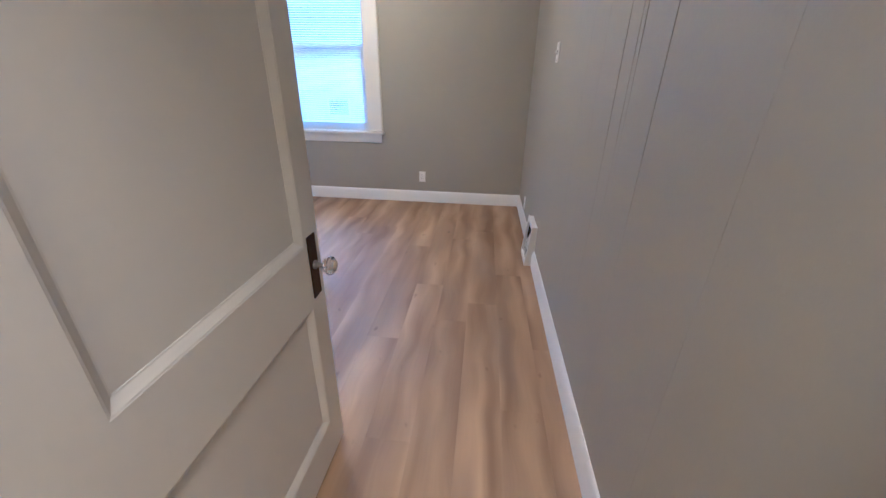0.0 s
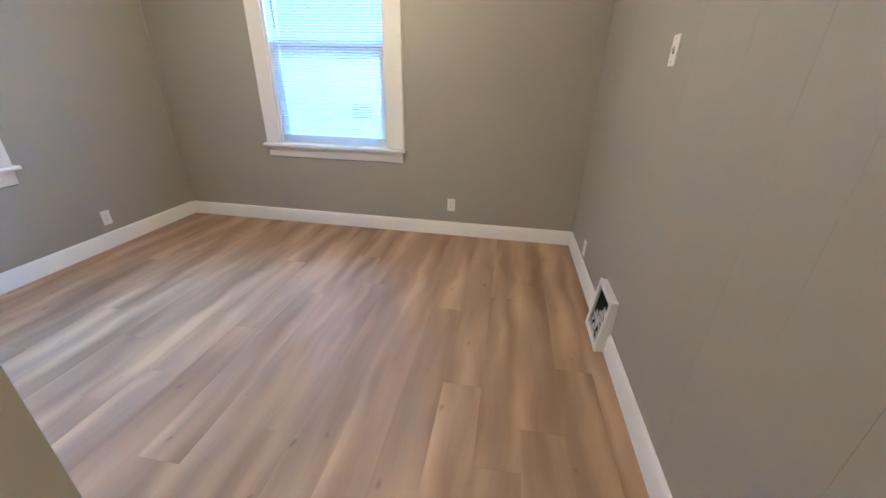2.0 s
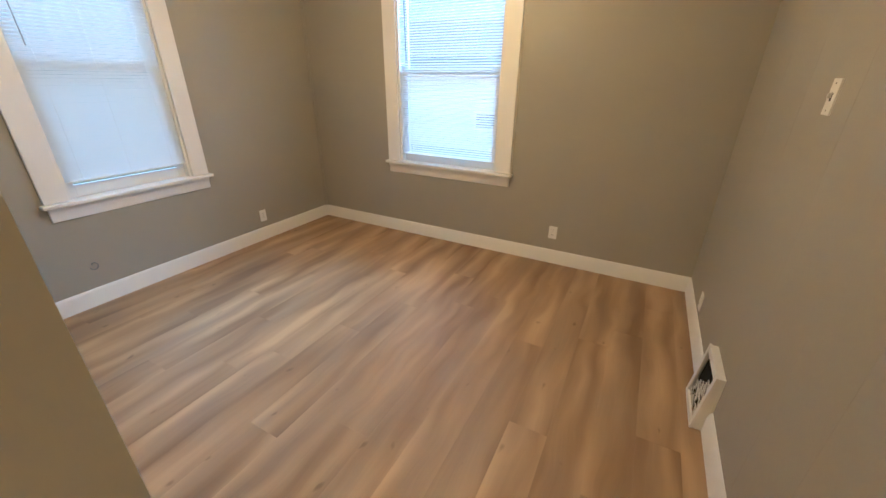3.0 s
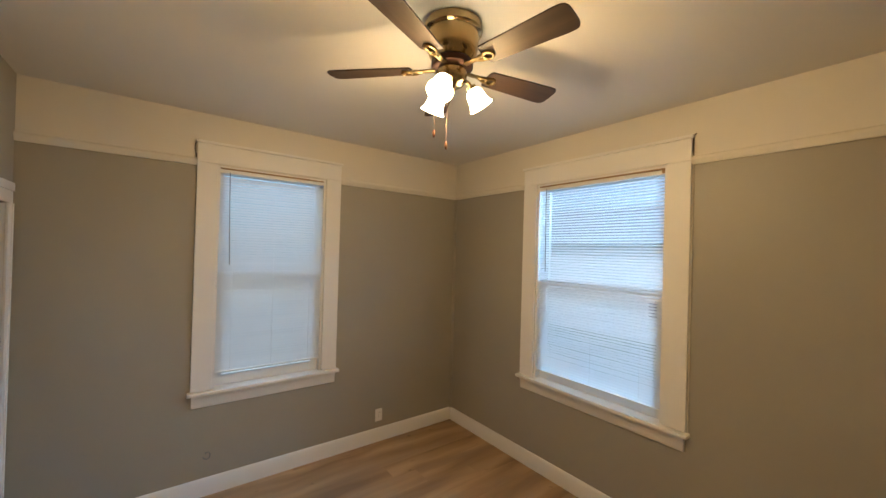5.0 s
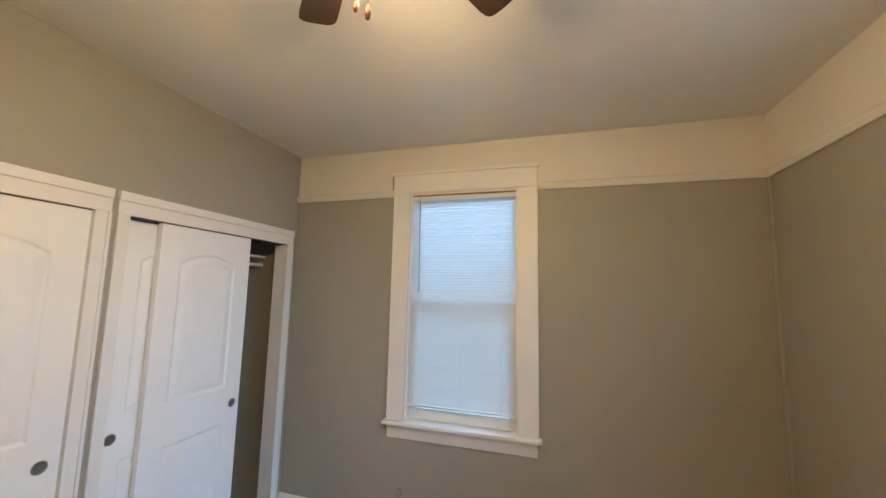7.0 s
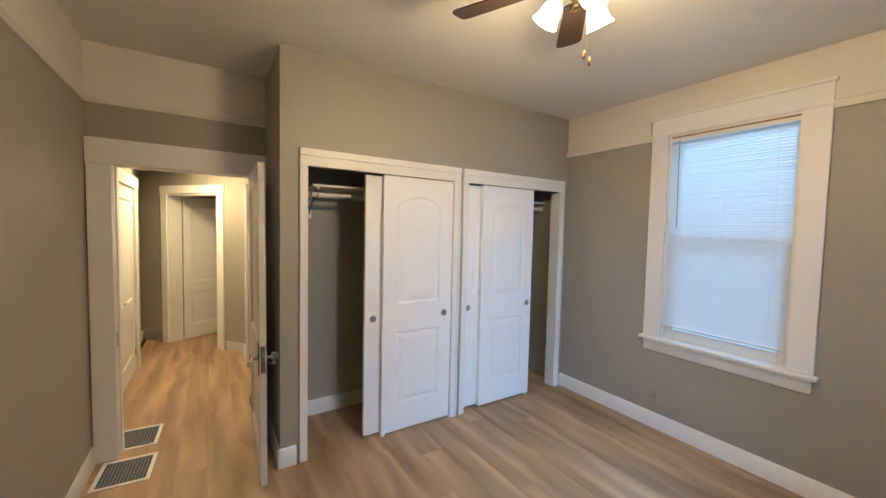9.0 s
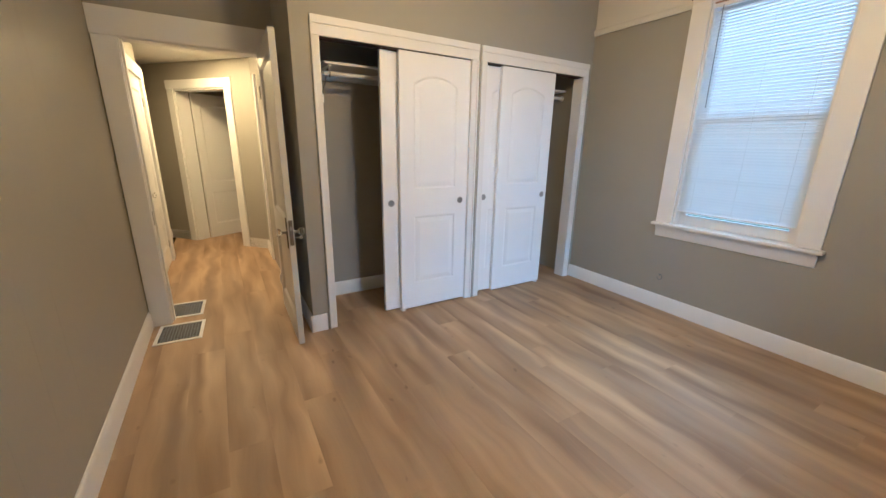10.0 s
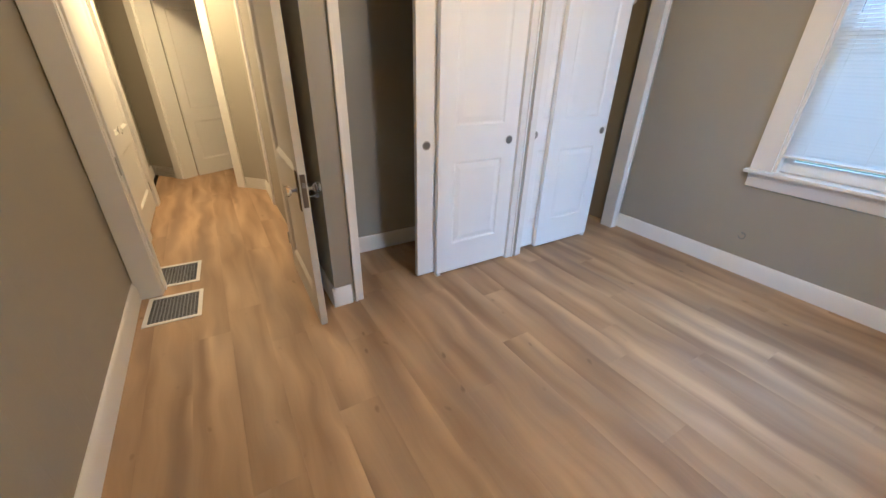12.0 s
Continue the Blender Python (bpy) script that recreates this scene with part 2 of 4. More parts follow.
# ---------------------------------------------------------------- mesh helpers
def box(bm, x0, x1, y0, y1, z0, z1, bevel=0.0):
    x0, x1, y0, y1, z0, z1 = min(x0, x1), max(x0, x1), min(y0, y1), max(y0, y1), min(z0, z1), max(z0, z1)
    made = bmesh.ops.create_cube(bm, size=1.0)
    vs = made["verts"]
    for v in vs:
        v.co = Vector((x0 if v.co.x < 0 else x1, y0 if v.co.y < 0 else y1, z0 if v.co.z < 0 else z1))
    if bevel > 0:
        es = list({e for v in vs for e in v.link_edges})
        bmesh.ops.bevel(bm, geom=es, offset=bevel, segments=2, affect="EDGES", profile=0.6)
    return bm


def boxes(*rows, bevel=0.0):
    bm = bmesh.new()
    for r in rows:
        box(bm, *r, bevel=bevel)
    return bm


def lathe(bm, profile, steps=28, m=Matrix.Identity(4), cap=True):
    """A turned solid from (radius, height) pairs."""
    rings = []
    for r, z in profile:
        rings.append([bm.verts.new(m @ Vector((r * math.cos(a * 2 * math.pi / steps), r * math.sin(a * 2 * math.pi / steps), z))) for a in range(steps)])
    for lo, hi in zip(rings, rings[1:]):
        for i in range(steps):
            bm.faces.new((lo[i], lo[(i + 1) % steps], hi[(i + 1) % steps], hi[i]))
    if cap:
        bm.faces.new(list(reversed(rings[0])))
        bm.faces.new(rings[-1])
    return bm


def tube(bm, points, r, steps=8):
    """A round bar through points."""
    pts = [Vector(p) for p in points]
    rings = []
    for i, p in enumerate(pts):
        d = (pts[min(i + 1, len(pts) - 1)] - pts[max(i - 1, 0)]).normalized()
        a = d.orthogonal().normalized() if not rings else (last - d * last.dot(d)).normalized()
        last = a
        b = d.cross(a)
        rings.append([bm.verts.new(p + r * (a * math.cos(k * 2 * math.pi / steps) + b * math.sin(k * 2 * math.pi / steps))) for k in range(steps)])
    for lo, hi in zip(rings, rings[1:]):
        for i in range(steps):
            bm.faces.new((lo[i], lo[(i + 1) % steps], hi[(i + 1) % steps], hi[i]))
    bm.faces.new(list(reversed(rings[0])))
    bm.faces.new(rings[-1])
    return bm


def extrude(bm, profile, a, b):
    """A moulding: the profile (out, up) swept from a to b; out is to the right of the way from a to b."""
    a, b = Vector(a), Vector(b)
    d = (b - a).normalized()
    out = Vector((d.y, -d.x, 0))
    lo = [bm.verts.new(a + out * o + Vector((0, 0, u))) for o, u in profile]
    hi = [bm.verts.new(b + out * o + Vector((0, 0, u))) for o, u in profile]
    n = len(profile)
    for i in range(n):
        bm.faces.new((lo[i], lo[(i + 1) % n], hi[(i + 1) % n], hi[i]))
    bm.faces.new(list(reversed(lo)))
    bm.faces.new(hi)
    return bm


def finish(bm, smooth=False):
    bmesh.ops.recalc_face_normals(bm, faces=bm.faces)
    if smooth:
        for f in bm.faces:
            f.smooth = True
        for e in bm.edges:
            if len(e.link_faces) == 2 and e.calc_face_angle(0) > radians(38):
                e.smooth = False
    return bm


def part(name, bm, mat, parent=None, label="", smooth=False):
    finish(bm, smooth)
    mesh = bpy.data.meshes.new(name)
    bm.to_mesh(mesh)
    bm.free()
    mesh.materials.append(mat)
    ob = new(name, mesh)
    if parent:
        ob.parent = parent
    if label:
        tagged(ob, label)
    return ob


def structure(name, bm, mat, label, category, smooth=False):
    return tagged(part(name, bm, mat, None, "", smooth), label, category, "", "structure")


def thing(name, m, label, category, group="", kind=""):
    ob = new(name)
    ob.empty_display_size = 0.1
    ob.matrix_world = m
    return tagged(ob, label, category, group, kind)


# ---------------------------------------------------------------- shell of the room
FLOOR = structure("floor", boxes((WX - 0.3, 0.9, -4.2, NY + 0.2, -0.12, -0.006)), M_DARK, "wood-look plank floor through room and hall", "floor")
structure("ceiling", boxes((WX - 0.1, EX + 0.1, DY - 0.1, NY + 0.1, CEIL, CEIL + 0.1)), M_CEIL, "flat white painted bedroom ceiling", "ceiling")
# the hall ceiling is widened past the hall walls to block sky light
structure("ceiling_hall", boxes((-1.95, 1.35, -4.25, DY - TH - 0.003, HALL_C, HALL_C + 0.1)), M_CEIL, "lower white painted hall ceiling", "ceiling")

# windows: opening inside the casing
W_Y0, W_Y1 = 2.026, 2.822
N_X0, N_X1 = -2.082, -1.066
SILL, HEADB, HEADT = 0.758, 2.386, 2.533


def pierced(axis, face, back, lo, hi, o0, o1, z0, z1, top):
    rows = [(lo, o0, 0, top), (o1, hi, 0, top), (o0, o1, 0, z0), (o0, o1, z1, top)]
    bm = bmesh.new()
    for a, b, c, d in rows:
        if axis == "x":
            box(bm, face, back, a, b, c, d)
        else:
            box(bm, a, b, face, back, c, d)
    return bm


structure("wall_north", pierced("y", NY, NY + 0.16, WX - 0.16, EX + 0.16, N_X0, N_X1, SILL - 0.03, HEADB, CEIL + 0.1), M_WALL, "grey painted plaster wall with a window", "wall")
structure("wall_west", pierced("x", WX, WX - 0.16, 0.2, NY, W_Y0, W_Y1, SILL - 0.03, HEADB, CEIL + 0.1), M_WALL, "grey painted plaster wall with a window", "wall")

# closet block
C1 = (-1.798, -0.636)   # opening of the first closet
C2 = (-3.080, -1.946)  # opening of the second closet
COT = 2.0
bm = bmesh.new()
front = ((WX, 0), (C2[0], 0), (C2[0], COT), (C2[1], COT), (C2[1], 0), (C1[0], 0), (C1[0], COT), (C1[1], COT), (C1[1], 0), (AX, 0), (AX, CEIL), (WX, CEIL))
near_, far_ = [[bm.verts.new((x, y, z)) for x, z in front] for y in (CY, CY - 0.10)]
bm.faces.new(near_)
bm.faces.new(far_[::-1])
for i in range(len(front)):
    k = (i + 1) % len(front)
    bm.faces.new((near_[i], near_[k], far_[k], far_[i]))
structure("wall_closet", bm, M_WALL, "grey painted closet front wall, up to the ceiling", "wall")
structure("wall_alcove", boxes((AX - 0.10, AX, 0.27, CY - 0.10, 0, CEIL)), M_WALL, "grey painted closet side wall beside the door", "wall")
structure("wall_closet_back", boxes((WX, AX - 0.10, 0.29, 0.41, 0, CEIL)), M_WALL, "grey painted back wall inside the closets", "wall")
structure("wall_closet_divider", boxes((-1.925, -1.825, 0.41, CY - 0.10, 0, CEIL)), M_WALL, "grey painted divider between the closets", "wall")
# shade above the shelves is put into this ceiling's near-black colour
structure("ceiling_closet", boxes((WX, AX - 0.10, 0.41, CY - 0.10, 2.45, 2.53)), M_DARK, "closet ceiling coloured near-black for the shade above the shelf", "ceiling")

# door wall
DX0, DX1, DTOP = -0.386, 0.450, 1.974
structure("wall_south", boxes((AX, DX0 - 0.02, DY - TH, DY, 0, CEIL), (DX1 + 0.02, EX + 0.1, DY - TH, DY, 0, CEIL), (DX0 - 0.02, DX1 + 0.02, DY - TH, DY, DTOP + 0.02, CEIL)),
          M_WALL, "grey painted wall over the bedroom door", "wall")

# panelled east wall: sheets and boards with narrow grooves between them
EAST = structure("wall_east", boxes((EX + 0.016, EX + 0.12, DY - TH - 0.01, NY, 0, CEIL + 0.1)), M_WALL, "grey painted wood panelling with upright grooves", "wall")
grooves = [0.86, 1.273, 1.470, 1.505, 1.612, 1.849, 2.08, 2.36, 2.72, 3.20, 3.62]
edges_y = [DY + 0.001] + grooves + [NY]
rng = random.Random(4)
# height from which each gap opens, its half width at the top, and how far the board beyond it has bowed out
opens = {1.273: (0.80, 0.0006, 0.0017), 1.470: (1.15, 0.0008, 0.0022), 1.505: (1.00, 0.0006, 0.0015), 1.612: (0.75, 0.0005, 0.0014)}
gaps = [None] + [opens.get(g) or (0.3 + rng.random(), 0.0001 + 0.0002 * rng.random(), 0.0001) for g in grooves] + [None]
for i, (a, b) in enumerate(zip(edges_y, edges_y[1:])):
    bm = boxes((EX, EX + 0.0155, a, b, 0, RAIL + 0.02))
    for z in (0.5, 0.85, 1.2, 1.55, 1.9):
        bmesh.ops.bisect_plane(bm, geom=bm.verts[:] + bm.edges[:] + bm.faces[:], plane_co=(0, 0, z), plane_no=(0, 0, 1))
    for v in bm.verts:
        g = gaps[i] if v.co.y < (a + b) / 2 else gaps[i + 1]
        open_ = max(0.0, min(1.0, (v.co.z - g[0]) / 0.4)) if g else 0.0
        k = 0.0002 + g[1] * open_ if g else 0.0
        near = v.co.y < (a + b) / 2
        if g and near and v.co.x < EX + 0.001:
            v.co.x -= g[2] * open_
        v.co.y += k if near else -k
    part("panel", bm, M_WALL, EAST)

# frieze over the picture rail
FR = 0.004
structure("frieze_north", boxes((WX + FR, EX - FR, NY - FR, NY, RAIL + 0.02, CEIL - 0.001)), M_CREAM, "cream painted frieze above the picture rail", "frieze")
structure("frieze_west", boxes((WX, WX + FR, CY + 0.001, NY, RAIL + 0.02, CEIL - 0.001)), M_CREAM, "cream painted frieze above the picture rail", "frieze")
structure("frieze_east", boxes((EX - FR, EX + 0.005, DY + FR, NY, RAIL + 0.021, CEIL - 0.001)), M_CREAM, "cream painted frieze above the picture rail", "frieze")
structure("frieze_south", boxes((AX, EX - FR, DY, DY + FR, RAIL + 0.02, CEIL - 0.001)), M_CREAM, "cream painted frieze above the door", "frieze")

RAILP = [(0, 0), (0.012, 0), (0.016, 0.006), (0.016, 0.014), (0.022, 0.022), (0.024, 0.036), (0.019, 0.046), (0.010, 0.050), (0, 0.050)]
W_OUT, N_OUT = (1.900, 2.948), (-2.217, -0.931)


def moulding(name, profile, runs, mat, label, category):
    bm = bmesh.new()
    for a, b in runs:
        extrude(bm, profile, a, b)
    return structure(name, bm, mat, label, category, True)


R = RAIL
moulding("trim_rail_north", RAILP, [((WX, NY, R), (N_OUT[0], NY, R)), ((N_OUT[1], NY, R), (EX, NY, R))], M_CREAM, "cream painted picture rail moulding", "picture rail")
moulding("trim_rail_west", RAILP, [((WX, CY, R), (WX, W_OUT[0], R)), ((WX, W_OUT[1], R), (WX, NY, R))], M_CREAM, "cream painted picture rail moulding", "picture rail")
moulding("trim_rail_east", RAILP, [((EX, NY, R), (EX, DY, R))], M_CREAM, "cream painted picture rail moulding", "picture rail")
moulding("trim_rail_south", RAILP, [((EX, DY, R), (AX, DY, R))], M_CREAM, "cream painted picture rail moulding", "picture rail")

BASE = [(0, 0), (0.017, 0), (0.017, 0.090), (0.014, 0.099), (0.013, 0.109), (0.008, 0.120), (0.004, 0.126), (0, 0.126)]
VENT_Y = (2.785, 3.05)
moulding("baseboard_north", BASE, [((WX, NY, 0), (EX, NY, 0))], M_TRIM, "white moulded baseboard", "baseboard")
moulding("baseboard_west", BASE, [((WX, CY, 0), (WX, NY, 0))], M_TRIM, "white moulded baseboard", "baseboard")
moulding("baseboard_east", BASE, [((EX, NY, 0), (EX, VENT_Y[1], 0)), ((EX, VENT_Y[0], 0), (EX, DY + 0.02, 0))], M_TRIM, "white moulded baseboard", "baseboard")
moulding("baseboard_alcove", BASE, [((AX, DY, 0), (AX, CY + 0.017, 0))], M_TRIM, "white moulded baseboard", "baseboard")
moulding("baseboard_closet", BASE, [((AX + 0.017, CY, 0), (-0.565, CY, 0)), ((AX - 0.10, 0.41, 0), (-1.825, 0.41, 0)), ((-1.925, 0.41, 0), (WX, 0.41, 0))],
         M_TRIM, "white moulded baseboard", "baseboard")

# corner beads
for name, x, y in (("trim_corner_northwest", WX + 0.006, NY - 0.006),):
    bm = bmesh.new()
    lathe(bm, [(0.011, 0.12), (0.011, RAIL)], 12, Matrix.Translation((x, y, 0)))
    structure(name, bm, M_WALL, "grey painted quarter-round corner bead", "trim", True)


# ---------------------------------------------------------------- windows
def window(name, m, width, z0, z1, case, label):
    """A double-hung sash window with its casing. Local x runs along the wall, y points into the room, z up; x = 0 in the middle."""
    root = thing(name, m, label, "window", "", "structure")
    h = width / 2
    o = h + case
    frame_bm = boxes((-h, -h + 0.018, -0.155, -0.002, z0 - 0.03, z1), (h - 0.018, h, -0.155, -0.002, z0 - 0.03, z1), (-h + 0.018, h - 0.018, -0.155, -0.002, z1 - 0.018, z1),
                     (-h + 0.018, h - 0.018, -0.155, -0.06, z0 - 0.03, z0 + 0.004))
    part("window_frame", frame_bm, M_TRIM, root)
    for s in (-1, 1):
        part("side_casing", boxes((s * h, s * o, 0, 0.020, z0 + 0.002, z1 - 0.001), bevel=0.003), M_TRIM, root)
    part("head_casing", boxes((-o, o, 0, 0.021, z1, HEADT - 0.014), bevel=0.003), M_TRIM, root)
    part("head_cap", boxes((-o - 0.012, o + 0.012, 0, 0.034, HEADT - 0.014, HEADT + 0.006), bevel=0.004), M_TRIM, root)
    part("window_sill", boxes((-o - 0.02, o + 0.02, -0.058, 0.056, z0 - 0.024, z0), bevel=0.006), M_TRIM, root)
    bm = bmesh.new()
    extrude(bm, [(0, 0), (0.012, 0.0), (0.017, 0.008), (0.017, 0.060), (0.026, 0.072), (0.030, 0.094), (0, 0.094)], (o - 0.008, 0, z0 - 0.118), (-o + 0.008, 0, z0 - 0.118))
    part("apron", bm, M_TRIM, root, "", True)
    part("bare_strip", boxes((-h + 0.019, h - 0.019, -0.040, 0.0, z1 - 0.026, z1 - 0.0185)), M_BARE, root, "strip of unpainted tan wood")
    if name == "window_1":
        part("blind_catch", boxes((-h + 0.019, -h + 0.036, -0.034, 0.003, z1 - 0.050, z1 - 0.0265), bevel=0.002), M_BARE, root, "small brown wooden block")
    mid = (z0 + z1) / 2 - 0.005
    for nm, y, a, b in (("lower_sash", -0.088, z0 + 0.004, mid + 0.02), ("upper_sash", -0.128, mid - 0.02, z1 - 0.018)):
        inner = h - 0.019
        stile = 0.050 if nm == "lower_sash" else 0.036
        sash = part(nm, boxes((-inner, -inner + stile, y, y + 0.034, a, b), (inner - stile, inner, y, y + 0.034, a, b),
                              (-inner + stile, inner - stile, y, y + 0.034, a, a + (0.075 if nm == "lower_sash" else 0.04)),
                              (-inner + stile, inner - stile, y, y + 0.034, b - 0.04, b), bevel=0.002), M_TRIM, root)
        pane = part("pane", boxes((-inner + stile - 0.004, inner - stile + 0.004, y + 0.015, y + 0.019, a + 0.03, b - 0.03)), M_GLASS, sash)
        pane.visible_shadow = False
    return root


window("window_1", pose((N_X0 + N_X1) / 2, NY, 0, 0, 0, 180), N_X1 - N_X0, SILL, HEADB, 0.135, "white double-hung sash window in a wide casing")
window("window_2", pose(WX, (W_Y0 + W_Y1) / 2, 0, 0, 0, -90), W_Y1 - W_Y0, SILL, HEADB, 0.126, "white double-hung sash window in a wide casing")


def blind(m, width, z0, z1, tilt, label, seed):
    """A horizontal mini blind hung in front of the window, with its slats, rails, ladder cords and wand."""
    rnd = random.Random(seed)
    root = thing("window_blind", m, label, "blind", "window blinds")
    h = width / 2
    part("head_rail", boxes((-h, h, -0.018, 0.012, z1 - 0.028, z1), bevel=0.003), M_PLASTIC, root)
    part("bottom_rail", boxes((-h, h, -0.014, 0.012, z0, z0 + 0.014), bevel=0.004), M_PLASTIC, root)
    pitch_, deep = 0.0205, 0.0255
    count = int((z1 - 0.032 - z0 - 0.016) / pitch_)
    meshes = []
    for k in range(4):
        bm = bmesh.new()
        t = radians(tilt + rnd.uniform(-2, 2))
        bow = 0.0022
        segs, along = 3, 4
        grid = []
        for i in range(segs + 1):
            u = i / segs - 0.5
            lift = bow * (1 - (2 * u) ** 2)
            row = []
            for j in range(along + 1):
                v = j / along
                sag = 0.0007 * math.sin(v * math.pi * (1 + k)) * (k - 1.5)
                row.append(bm.verts.new((-h + 0.004 + (width - 0.008) * v, u * deep * math.cos(t) - lift * math.sin(t), -u * deep * math.sin(t) + lift * math.cos(t) + sag)))
            grid.append(row)
        for i in range(segs):
            for j in range(along):
                bm.faces.new((grid[i][j], grid[i][j + 1], grid[i + 1][j + 1], grid[i + 1][j]))
        finish(bm, True)
        me = bpy.data.meshes.new("slat")
        bm.to_mesh(me)
        bm.free()
        me.materials.append(M_SLAT)
        meshes.append(me)
    for i in range(count):
        ob = new("slat", meshes[rnd.randrange(4)])
        ob.parent = root
        ob.location = (0, -0.003, z0 + 0.026 + i * pitch_)
    for x in (-h * 0.72, 0, h * 0.72):
        bm = bmesh.new()
        tube(bm, [(x, 0.0125, z0 + 0.01), (x, 0.0125, z1 - 0.02)], 0.0007, 5)
        part("ladder_cord", bm, M_PLASTIC, root)
    bm = bmesh.new()
    tube(bm, [(h - 0.075, 0.020, z1 - 0.02), (h - 0.078, 0.024, z1 - 0.3), (h - 0.086, 0.026, z1 - 0.70)], 0.0032, 6)
    part("wand", bm, M_STEEL, root, "clear grey tilt wand")
    return root


blind(pose((N_X0 + N_X1) / 2, NY + 0.018, 0, 0, 0, 180), N_X1 - N_X0 - 0.03, SILL + 0.066, HEADB - 0.028, 31, "white mini blind with half-open slats over the wide window", 1)
blind(pose(WX - 0.018, (W_Y0 + W_Y1) / 2, 0, 0, 0, -90), W_Y1 - W_Y0 - 0.008, SILL + 0.100, HEADB - 0.028, 52, "white mini blind with closed slats over the narrow window", 2)


# ---------------------------------------------------------------- doors
def inset(loop, d):
    """The outline moved inwards by d (counter-clockwise in x, z)."""
    out = []
    n = len(loop)
    for i in range(n):
        p0, p1, p2 = Vector(loop[i - 1]), Vector(loop[i]), Vector(loop[(i + 1) % n])
        a, b = (p1 - p0).normalized(), (p2 - p1).normalized()
        na, nb = Vector((-a.y, a.x)), Vector((-b.y, b.x))
        k = (na + nb).normalized()
        out.append(p1 + k * d / max(0.3, k.dot(na)))
    return out


def leaf(bm, w, h, t, loops, profile, x0=0.0, z0=0.0):
    """A door leaf, w by h and t thick (local y from -t to 0), with the same sunk panels on both faces.
    profile: pairs of inset and depth."""
    rect = [(x0, z0), (x0 + w, z0), (x0 + w, z0 + h), (x0, z0 + h)]
    for y, s in ((0.0, -1), (-t, 1)):
        edges = []
        outer = [bm.verts.new((p[0], y, p[1])) for p in rect]
        edges += [bm.edges.new((outer[i], outer[(i + 1) % 4])) for i in range(4)]
        for loop in loops:
            ring = [bm.verts.new((p[0], y, p[1])) for p in loop]
            edges += [bm.edges.new((ring[i], ring[(i + 1) % len(ring)])) for i in range(len(ring))]
            for d, depth in profile:
                nxt = [bm.verts.new((p.x, y + s * depth, p.y)) for p in inset(loop, d)]
                for i in range(len(ring)):
                    j = (i + 1) % len(ring)
                    bm.faces.new((ring[i], ring[j], nxt[j], nxt[i]))
                ring = nxt
            bm.faces.new(ring)
        bmesh.ops.triangle_fill(bm, use_beauty=True, use_dissolve=False, edges=edges)
        if y == 0.0:
            first = outer
    for i in range(4):
        bm.faces.new((first[i], first[(i + 1) % 4], outer[(i + 1) % 4], outer[i]))
    return bm


def rect_loop(x0, x1, z0, z1):
    return [(x0, z0), (x1, z0), (x1, z1), (x0, z1)]


def arch_loop(x0, x1, z0, z1, rise):
    """A panel outline with a flattened arch at the top."""
    pts = [(x0, z0), (x1, z0), (x1, z1)]
    n = 12
    for i in range(1, n):
        u = i / n
        pts.append((x1 + (x0 - x1) * u, z1 + rise * (1 - (2 * u - 1) ** 2)))
    pts.append((x0, z1))
    return pts


# the open bedroom door
HINGE, FREE = Vector((-0.346, 0.400)), Vector((-0.333, 1.192))
DW = (FREE - HINGE).length
DH = 1.960
door = thing("door_1", pose(HINGE.x, HINGE.y, 0.010, 0.3, 0, math.degrees(math.atan2(FREE.y - HINGE.y, FREE.x - HINGE.x))),
             "old cream-painted two-panel door standing open", "door", "", "structure")
bm = bmesh.new()
DT = 0.036
leaf(bm, DW, DH, DT, [rect_loop(0.118, DW - 0.088, 0.856, DH - 0.11), rect_loop(0.118, DW - 0.088, 0.165, 0.655)], [(0.001, 0.001), (0.005, 0.002), (0.021, 0.0125), (0.024, 0.0130), (0.025, 0.0145)])
for v in bm.verts:
    v.co.y += DT
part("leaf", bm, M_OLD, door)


def knob_set(parent, x, z, t, plate_mat, spare_key=False):
    """Plates on both faces, glass knobs on a spindle, and a mortise latch in the leaf's edge."""
    for face, y0, y1, s in (("front", -0.004, -0.0002, -1), ("back", t + 0.0002, t + 0.004, 1)):
        part("door_plate", boxes((x - 0.024, x + 0.024, y0, y1, z - 0.105, z + 0.095), bevel=0.0012), plate_mat, parent, "dark bronze door plate")
        y = y0 if s < 0 else y1
        turn = Matrix.Translation((x, y, z)) @ Euler((radians(90 if s < 0 else -90), 0, 0)).to_matrix().to_4x4()
        bm = bmesh.new()
        lathe(bm, [(0.014, 0.0), (0.013, 0.006), (0.008, 0.010), (0.008, 0.026), (0.012, 0.028)], 16, turn)
        part("knob_neck", bm, M_STEEL, parent, "", True)
        bm = bmesh.new()
        lathe(bm, [(0.010, 0.027), (0.022, 0.034), (0.028, 0.046), (0.027, 0.056), (0.018, 0.064)], 12, turn)
        part("knob", bm, M_KNOB, parent, "faceted clear glass knob")
    return parent


